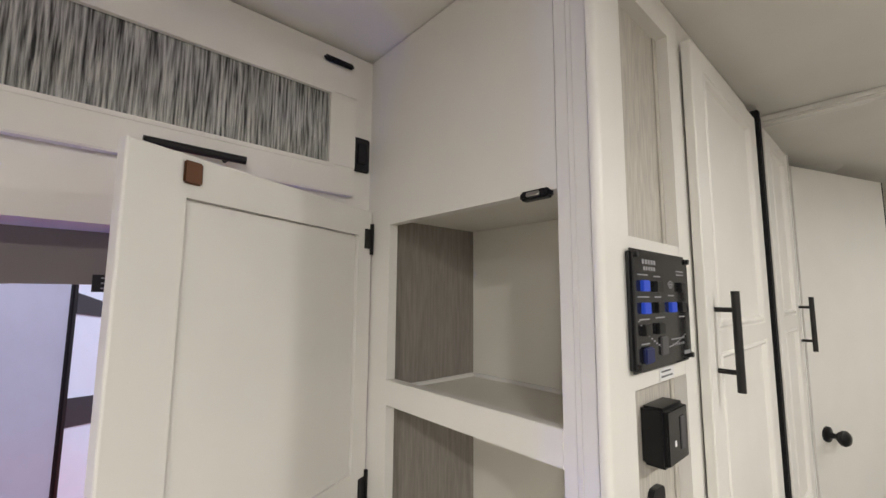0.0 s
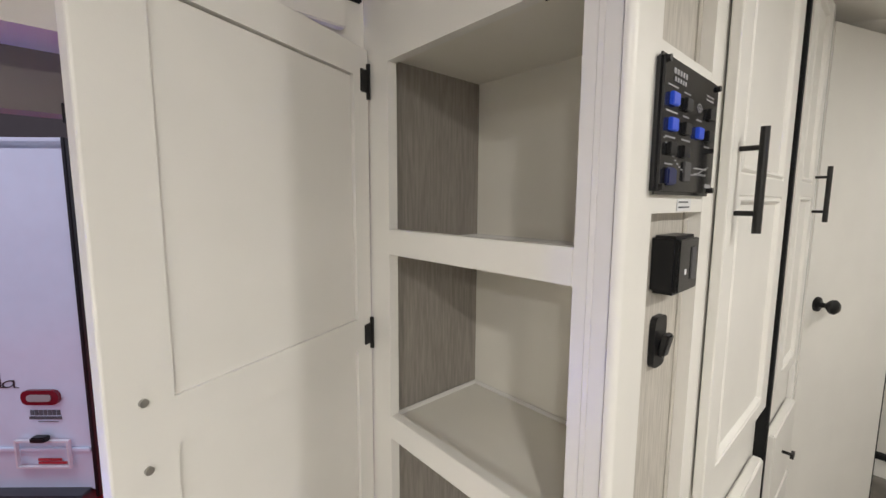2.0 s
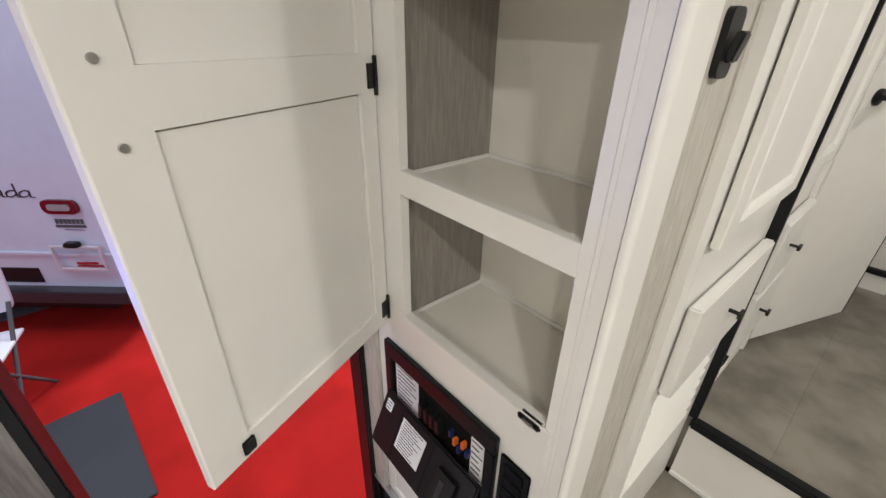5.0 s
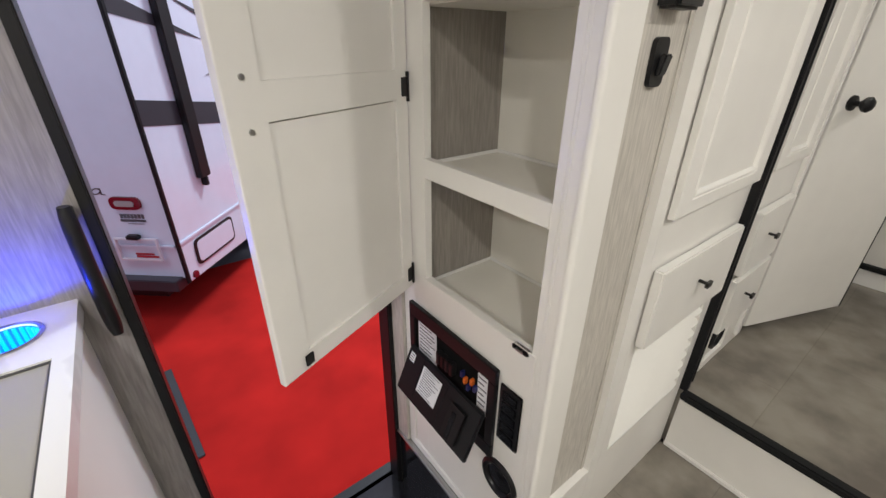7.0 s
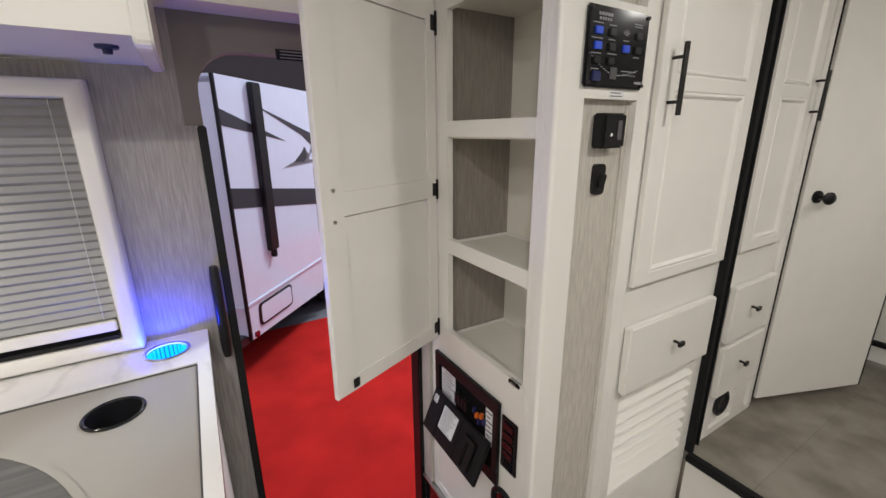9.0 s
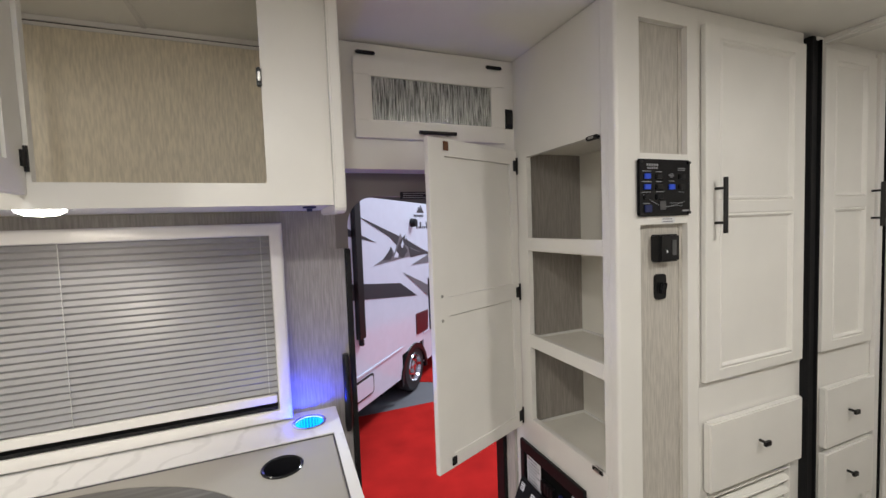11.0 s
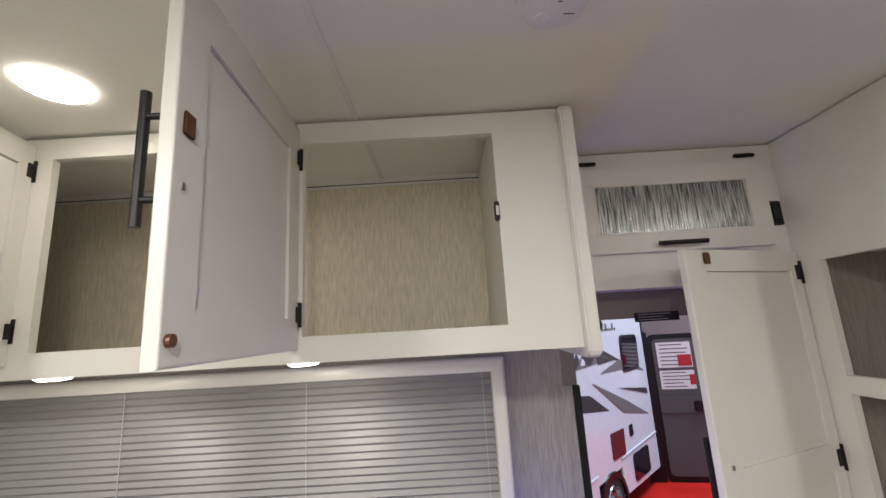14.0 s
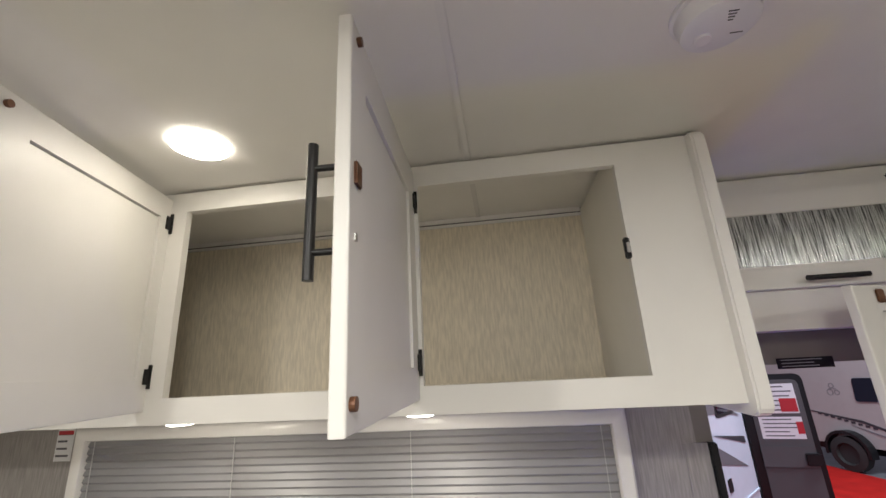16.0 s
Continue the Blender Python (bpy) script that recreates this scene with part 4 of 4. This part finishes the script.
for i in range(len(pts)):
    j = (i + 1) % len(pts)
    bm.faces.new((lo[i], lo[j], hi[j], hi[i]))
bm.faces.new(hi)
bmesh.ops.recalc_face_normals(bm, faces=list(bm.faces))
structure("carpet_far", bm, CARPET, "second bright red hall carpet beyond a grey gap")
mat_ = thing("door_mat", (-0.53, 2.22, GZ), "dark grey rubber mat lying on the red carpet", "mat", rz=4)
part("sheet", boxes((-0.30, 0.30, -0.43, 0.43, 0, 0.012), bevel=0.004), MAT, mat_)

CX, CY = 0.008, 3.15
tr = thing("motorhome", (CX, CY, 0), "white motorhome with black and grey decals on the red carpet", "vehicle", rz=49)
# local x along its side, local +y along its rear, -y out of its side towards us
part("wall", rounded([(0, -0.28), (1.42, -0.34), (1.42, -0.05), (2.12, -0.05), (2.12, -0.36), (3.55, -0.42), (3.55, 1.84), (0.0, 1.86)], 0.02), BODYW, tr, "gloss white side")
part("wall", boxes((0.0, 0.02, 0.0205, 2.3, -0.24, 1.86)), BODYW, tr, "gloss white rear")
part("wheel_house", boxes((1.40, 2.15, 0.30, 0.34, -0.6, 0.0), (1.40, 2.15, 0.02, 0.3, -0.05, 0.0)), BLACK, tr)
part("underbody", boxes((0.05, 3.5, 0.25, 2.2, -0.45, -0.26)), BLACK, tr)
part("roof", boxes((0.0, 3.55, 0.021, 2.3, 1.80, 1.84)), BODYW, tr)
part("corner_trim", boxes((-0.018, 0.012, -0.012, 0.012, -0.28, 1.86), bevel=0.004), BLACK, tr, "black corner trim")
part("corner_trim", boxes((3.54, 3.60, -0.012, 0.03, -0.42, 1.84), bevel=0.004), BLACK, tr, "black corner trim")


def decal(pts, mat, d=0.003):
    o = part("decal", rounded(pts, d), mat, tr)
    o.location = (0, -d - 0.0005 - 0.0004 * decal.n, 0)
    decal.n += 1


decal.n = 0
decal([(0.02, 1.03), (1.45, 0.84), (1.95, 0.60), (0.02, 0.87)], BODYG)
decal([(0.02, 1.62), (0.88, 1.37), (0.02, 1.50)], BODYG)
decal([(0.50, 1.66), (1.70, 1.36), (2.55, 1.11), (1.55, 1.22), (1.2, 1.42)], BODYG)
decal([(0.80, 1.12), (1.15, 1.20), (1.22, 1.30), (1.32, 1.22), (1.50, 1.45), (1.62, 1.30), (2.2, 1.16)], BODYM)
decal([(1.34, 1.20), (1.48, 1.36), (1.642, 1.43), (1.60, 1.30), (1.70, 1.22), (1.55, 1.14)], BODYG)
decal([(1.66, 1.40), (1.80, 1.24), (1.98, 1.20), (2.30, 1.14), (1.78, 1.13)], BODYG)
decal([(1.00, 1.16), (1.15, 1.24), (1.24, 1.30), (1.27, 1.20), (1.20, 1.15)], BODYG)
decal([(1.50, 1.30), (1.56, 1.37), (1.585, 1.31), (1.54, 1.26)], BODYW)
decal([(1.30, 1.17), (1.36, 1.24), (1.43, 1.20), (1.40, 1.16)], BODYW)
decal([(1.54, 0.96), (2.55, 0.62), (3.33, 0.33), (2.40, 0.50)], BODYM)
decal([(1.80, 1.03), (2.45, 1.13), (2.9, 1.08), (3.42, 0.90), (2.7, 1.0)], BODYM)
decal([(2.35, 0.80), (3.40, 0.66), (3.42, 0.58)], BODYG)
part("awning_arm", boxes((0.385, 0.505, -0.05, 0, 0.42, 1.84), (0.43, 0.46, -0.052, 0.0, 0.35, 0.42), bevel=0.006), BLACKM, tr, "black awning arm")
part("skirt_bead", boxes((0, 1.42, -0.012, 0, 0.030, 0.052), bevel=0.003), BODYW, tr, "white waist bead")
part("skirt_bead", boxes((2.12, 3.54, -0.012, 0, 0.030, 0.052), bevel=0.003), BODYW, tr, "white waist bead")
hr = part("hatch", rounded([(0.14, -0.21), (0.68, -0.22), (0.69, -0.005), (0.15, -0.002)], 0.010, 0.05), BLACK, tr, "black rimmed service hatch")
hr.location = (0, -0.010, 0)
hp = part("hatch_panel", rounded([(0.165, -0.19), (0.66, -0.20), (0.665, -0.025), (0.175, -0.022)], 0.004, 0.04), BODYW, hr)
hp.location = (0, -0.004, 0)
part("window", rounded([(2.60, 0.99), (3.18, 0.99), (3.22, 1.37), (2.62, 1.39)], 0.012, 0.08), SMOKE, tr, "smoked window").location = (0, -0.014, 0)
part("window_rim", rounded([(2.55, 0.95), (3.23, 0.95), (3.27, 1.41), (2.57, 1.43)], 0.008, 0.10), BLACK, tr).location = (0, -0.0085, 0)
part("service_flap", rounded([(1.88, 0.08), (2.28, 0.06), (2.30, 0.34), (1.88, 0.36)], 0.010, 0.02), MAROON, tr, "dark maroon service flap").location = (0, -0.011, 0)
part("service_flap", rounded([(2.50, 0.20), (2.62, 0.20), (2.62, 0.33), (2.50, 0.33)], 0.010, 0.02), BLACK, tr).location = (0, -0.011, 0)
part("service_hatch", rounded([(2.50, -0.32), (3.10, -0.34), (3.11, -0.02), (2.50, -0.01)], 0.010, 0.06), SMOKE, tr, "dark glazed locker").location = (0, -0.011, 0)
part("camera_pod", lathe([(0.001, 0.08), (0.05, 0.07), (0.06, 0.0)], m=Matrix.Translation((1.86, 0, 1.58)) @ TOLIE), BLACK, tr, "black side lamp", smooth=True)
bm = bmesh.new()
for k, (x, w) in enumerate(((2.02, .05), (2.10, .03), (2.15, .05), (2.22, .04), (2.29, .05), (2.37, .05), (2.45, .05))):
    box(bm, x, x + w * 0.8, -0.005, -0.0005, 1.50, 1.53 + (0.06 if k in (0, 2, 5) else 0.0), pose(0, 0, 0))
for k in range(7):
    box(bm, 1.95 + 0.05 * k, 1.98 + 0.05 * k, -0.005, -0.0005, 1.66, 1.69)
tagged(part("lettering", bm, BODYG, tr, "plain dark marks of a name"), kind="stuff")
part("emblem", rounded([(2.05, 1.72), (2.13, 1.80), (2.16, 1.77), (2.2, 1.82), (2.30, 1.72)], 0.004), BODYG, tr).location = (0, -0.0045, 0)
wh = new("wheel")
wh.parent = tr
wh.location = (1.79, 0.10, -0.328)
part("tyre", lathe([(0.175, -0.10), (0.29, -0.10), (0.312, -0.07), (0.312, 0.07), (0.29, 0.10), (0.175, 0.10)], seg=48, m=TOLIE), TYRE, wh, "black tyre", smooth=True)
part("rim", lathe([(0.188, 0.10), (0.180, 0.112), (0.166, 0.07), (0.088, 0.05), (0.078, 0.085), (0.052, 0.10), (0.001, 0.105)], seg=48, m=TOLIE), CHROME, wh, "chrome rim", smooth=True)
for k in range(8):
    a = k * math.pi / 4
    cyl_b = cyl(bmesh.new(), Matrix.Translation((0.127 * math.cos(a), -0.062, 0.127 * math.sin(a))) @ TOLIE, 0.019, 0.02, seg=14)
    part("rim_hole", cyl_b, BLACK, wh)
arch = bmesh.new()
for k in range(14):
    a0, a1 = math.pi * k / 14, math.pi * (k + 1) / 14
    pts = [(0.36 * math.cos(a0), 0.36 * math.sin(a0)), (0.42 * math.cos(a0), 0.42 * math.sin(a0)), (0.42 * math.cos(a1), 0.42 * math.sin(a1)), (0.36 * math.cos(a1), 0.36 * math.sin(a1))]
    vf = [arch.verts.new((1.77 + x, -0.02, -0.43 + z)) for x, z in pts]
    vb = [arch.verts.new((1.77 + x, 0.02, -0.43 + z)) for x, z in pts]
    arch.faces.new(vf)
    for i in range(4):
        arch.faces.new((vf[i], vf[(i + 1) % 4], vb[(i + 1) % 4], vb[i]))
bmesh.ops.recalc_face_normals(arch, faces=list(arch.faces))
part("wheel_arch", arch, BLACK, tr, "black wheel arch trim")
part("marker_lamp", lathe([(0.03, 0), (0.028, 0.015), (0.001, 0.02)], m=Matrix.Translation((0.08, 0, -0.25)) @ TOLIE), REDL, tr, "red marker lamp", smooth=True)

# rear of the motorhome: a turned frame whose local -y looks out of the rear
REAR = pose(0, 0, 0, 0, 0, -90)


def rear(name, bm, mat, lab="", y=0.0, parent=None):
    """x in bm counts to the left along the rear, seen from outside it."""
    bmesh.ops.transform(bm, matrix=REAR @ Matrix.Diagonal((-1, 1, 1, 1)), verts=list(bm.verts))
    bmesh.ops.recalc_face_normals(bm, faces=list(bm.faces))
    bmesh.ops.translate(bm, vec=(-y, 0, 0), verts=list(bm.verts))
    return part(name, bm, mat, parent or tr, lab)


rear("tail_lamp", rounded([(0.17, 0.31), (0.39, 0.31), (0.39, 0.40), (0.17, 0.40)], -0.02, 0.05), REDL, "red oval tail lamp", 0.002)
rear("tail_lamp_lens", rounded([(0.21, 0.335), (0.35, 0.335), (0.35, 0.375), (0.21, 0.375)], -0.006, 0.02), FACADE, "pale reversing lens", 0.023)
bm = bmesh.new()
for k in range(7):
    box(bm, 0.185 + 0.026 * k, 0.204 + 0.026 * k, -0.004, 0.0, 0.238, 0.270)
for k in range(12):
    box(bm, 0.180 + 0.016 * k, 0.192 + 0.016 * k, -0.004, 0.0, 0.212, 0.230)
box(bm, 0.20, 0.32, -0.004, 0.0, 0.196, 0.199)
rear("lettering", bm, INK, "plain dark marks of a name", 0.001)
bm = bmesh.new()
for cx_, tall in ((0.47, 0), (0.55, 1), (0.64, 0), (0.70, 0), (0.78, 1)):
    for k in range(16):
        a0, a1 = 2 * math.pi * k / 16, 2 * math.pi * (k + 1) / 16
        q = [(cx_ + 0.036 * rr * math.cos(a) - 0.012 * math.sin(a), 0.432 + 0.024 * rr * math.sin(a)) for rr, a in ((1.0, a0), (1.0, a1), (0.72, a1), (0.72, a0))]
        fv = [bm.verts.new((x, -0.003, z)) for x, z in q]
        bv = [bm.verts.new((x, 0.0, z)) for x, z in q]
        bm.faces.new(fv)
        for i in range(4):
            bm.faces.new((fv[i], fv[(i + 1) % 4], bv[(i + 1) % 4], bv[i]))
    box(bm, cx_ - 0.036, cx_ - 0.028, -0.003, 0.0, 0.412, 0.495 if tall else 0.455)
    box(bm, cx_ - 0.060, cx_ - 0.030, -0.003, 0.0, 0.408, 0.413)
rear("lettering", bm, BODYG, "dark script marks of a name", 0.001)
rear("bead", boxes((0.02, 2.2, -0.015, 0, 0.012, 0.034), bevel=0.003), BODYW, "white bead", 0.001)
rear("plate_frame", boxes((0.13, 0.45, -0.02, 0, 0.080, 0.092), (0.13, 0.45, -0.02, 0, -0.085, -0.073), (0.13, 0.142, -0.02, 0, -0.073, 0.08), (0.438, 0.45, -0.02, 0, -0.073, 0.08)), VINYL, "white number plate frame", 0.014)
rear("plate_lamp", boxes((0.24, 0.33, -0.05, 0, 0.092, 0.125), bevel=0.008), BLACK, "black number plate lamp", 0.014)
rear("plate_print", boxes((0.20, 0.34, -0.004, 0, -0.05, -0.035), (0.17, 0.34, -0.004, 0, -0.07, -0.056)), REDINK, "red and grey print", 0.006)
rear("hitch_recess", boxes((0.62, 1.10, -0.006, 0, -0.20, -0.09)), BLACK, "black hitch recess", 0.001)
rear("bumper", boxes((0.04, 2.2, -0.08, 0.05, -0.32, -0.23), bevel=0.006), BODYG, "dark grey step bumper", 0.001)

# open entry door of the motorhome, with sale sheets
md = thing("motorhome_door", (CX + 3.62 * 0.656 + 0.03, CY + 3.62 * 0.755 - 0.03, 0), "grey motorhome door with two paper sheets, standing open", "door", rz=-12)
part("leaf", rounded([(0.06, -0.56), (0.63, -0.56), (0.63, 1.31), (0.06, 1.31)], 0.04, 0.08), GREYD, md)
dr_ = part("rim", rounded([(0, -0.64), (0.69, -0.64), (0.69, 1.38), (0, 1.38)], 0.03, 0.10), BLACK, md)
dr_.location = (0, 0.008, 0)
part("hinge_side", boxes((-0.22, 0.0, -0.01, 0.06, -0.70, 1.42)), BLACK, md, "deep black hinge side")
label_plate(md, "sheet", 0.46, 0.36, 6, at=(0.34, -0.002, 1.08))
label_plate(md, "sheet", 0.46, 0.26, 5, at=(0.34, -0.002, 0.73))
part("sheet_block", boxes((0.38, 0.56, -0.006, -0.003, 0.92, 1.08), (0.50, 0.57, -0.006, -0.003, 0.66, 0.80)), REDINK, md, "red print block")
part("mid_panel", boxes((0.05, 0.62, -0.012, 0.0, 0.27, 0.52), bevel=0.01), GREYD, md, "grey middle panel")
part("lock", boxes((0.50, 0.66, -0.04, 0.0, 0.30, 0.44), bevel=0.01), BLACK, md, "black lock housing")

other = thing("second_trailer", (5.93, 9.5, 0), "pale beige trailer with a dark window and a large black wheel", "vehicle", rz=-70)
part("wall", boxes((-3.5, 5.5, 0, 0.1, -0.19, 2.5), (-3.5, 5.5, 0.1, 2.2, 2.45, 2.5)), FACADE, other, "pale beige side")
part("chassis", boxes((-3.5, 5.5, 0.15, 0.30, -0.33, -0.19)), BLACK, other, "dark chassis rail")
part("window", rounded([(0.36, 0.64), (0.78, 0.66), (0.79, 1.09), (0.39, 1.085)], 0.02, 0.07), SMOKE, other, "dark window").location = (0, -0.02, 0)
for k in range(9):
    bm = bmesh.new()
    x = -0.42 + 0.115 * k
    box(bm, x, x + 0.07, -0.008, -0.001, 0.345 - 0.024 * k, 0.385 - 0.024 * k)
    part("stripe_block", bm, BODYG, other)
part("stripe", rounded([(-0.55, 0.42), (0.35, 0.30), (1.2, 0.02), (1.2, -0.02), (0.35, 0.25), (-0.55, 0.40)], 0.006), BODYG, other, "dark tapering stripe").location = (0, -0.0075, 0)
part("stripe", rounded([(0.15, 0.20), (0.55, 0.06), (1.1, -0.06), (0.5, 0.10)], 0.006), BODYM, other, "grey tapering stripe").location = (0, -0.009, 0)


def ring_mark(bm, cx, cz, r, w=0.010, lean=0.0, y0=-0.006, y1=-0.001, squash=1.0):
    """A thin flat ring in x, z."""
    pts = []
    for rr in (r, r - w):
        pts.append([(cx + squash * rr * math.cos(2 * math.pi * k / 20) + lean * rr * math.sin(2 * math.pi * k / 20), cz + rr * math.sin(2 * math.pi * k / 20)) for k in range(20)])
    vs = [[bm.verts.new((x, y, z)) for x, z in ring] for ring in pts for y in (y0, y1)]
    for a_, b_ in ((0, 2), (1, 3), (0, 1), (2, 3)):
        for k in range(20):
            j = (k + 1) % 20
            bm.faces.new((vs[a_][k], vs[a_][j], vs[b_][j], vs[b_][k]))


bm = bmesh.new()
ring_mark(bm, -0.07, 0.80, 0.06)
ring_mark(bm, 0.06, 0.80, 0.05)
ring_mark(bm, -0.02, 0.93, 0.05)
box(bm, -0.07, 0.06, -0.006, -0.001, 0.865, 0.875)
tagged(part("drawing", bm, BODYM, other, "thin grey line drawing on the side"), kind="stuff")
part("wheel", lathe([(0.001, -0.1), (0.27, -0.1), (0.315, -0.06), (0.315, 0.1), (0.20, 0.12), (0.18, 0.06), (0.001, 0.06)], m=Matrix.Translation((0.05, -0.06, -0.326)) @ TOLIE), TYRE, other, "black wheel", smooth=True)
bm = bmesh.new()
for k in range(12):
    a0, a1 = math.radians(-10 + k * 200 / 12), math.radians(-10 + (k + 1) * 200 / 12)
    q = [(0.05 + rr * math.cos(a), -0.30 + rr * math.sin(a)) for rr, a in ((0.35, a0), (0.40, a0), (0.40, a1), (0.35, a1))]
    f_, b_ = [bm.verts.new((x, -0.18, z)) for x, z in q], [bm.verts.new((x, 0.0, z)) for x, z in q]
    bm.faces.new(f_)
    for i in range(4):
        bm.faces.new((f_[i], f_[(i + 1) % 4], b_[(i + 1) % 4], b_[i]))
bmesh.ops.recalc_face_normals(bm, faces=list(bm.faces))
part("fender", bm, BLACK, other, "black wheel fender")

# folding chair on the carpet
ch = thing("folding_chair", (-0.80, 2.85, GZ), "white folding chair with grey legs on the red carpet", "chair", rz=-15)
part("seat", rounded([(-0.20, 0.0), (0.20, 0.0), (0.20, 0.02), (-0.20, 0.02)], 0.40, 0.008), VINYL, ch, smooth=True).location = (0, -0.2, 0.43)
bk = part("backrest", rounded([(-0.20, 0.0), (0.20, 0.0), (0.20, 0.28), (-0.20, 0.28)], 0.02, 0.06), VINYL, ch, smooth=True)
bk.matrix_local = pose(0, 0.22, 0.56, -14)
for sx in (-0.19, 0.19):
    for (y0, z0, y1, z1) in ((0.22, 0.62, -0.24, 0.0), (-0.16, 0.43, 0.24, 0.0)):
        L = math.hypot(y1 - y0, z1 - z0)
        bm = bmesh.new()
        cyl(bm, pose(0, 0, 0), 0.011, L, seg=12)
        lg = part("leg", bm, GREYD, ch, "grey tube leg", smooth=True)
        lg.matrix_local = pose(sx, (y0 + y1) / 2, (z0 + z1) / 2, math.degrees(math.atan2(-(y0 - y1), z0 - z1)))
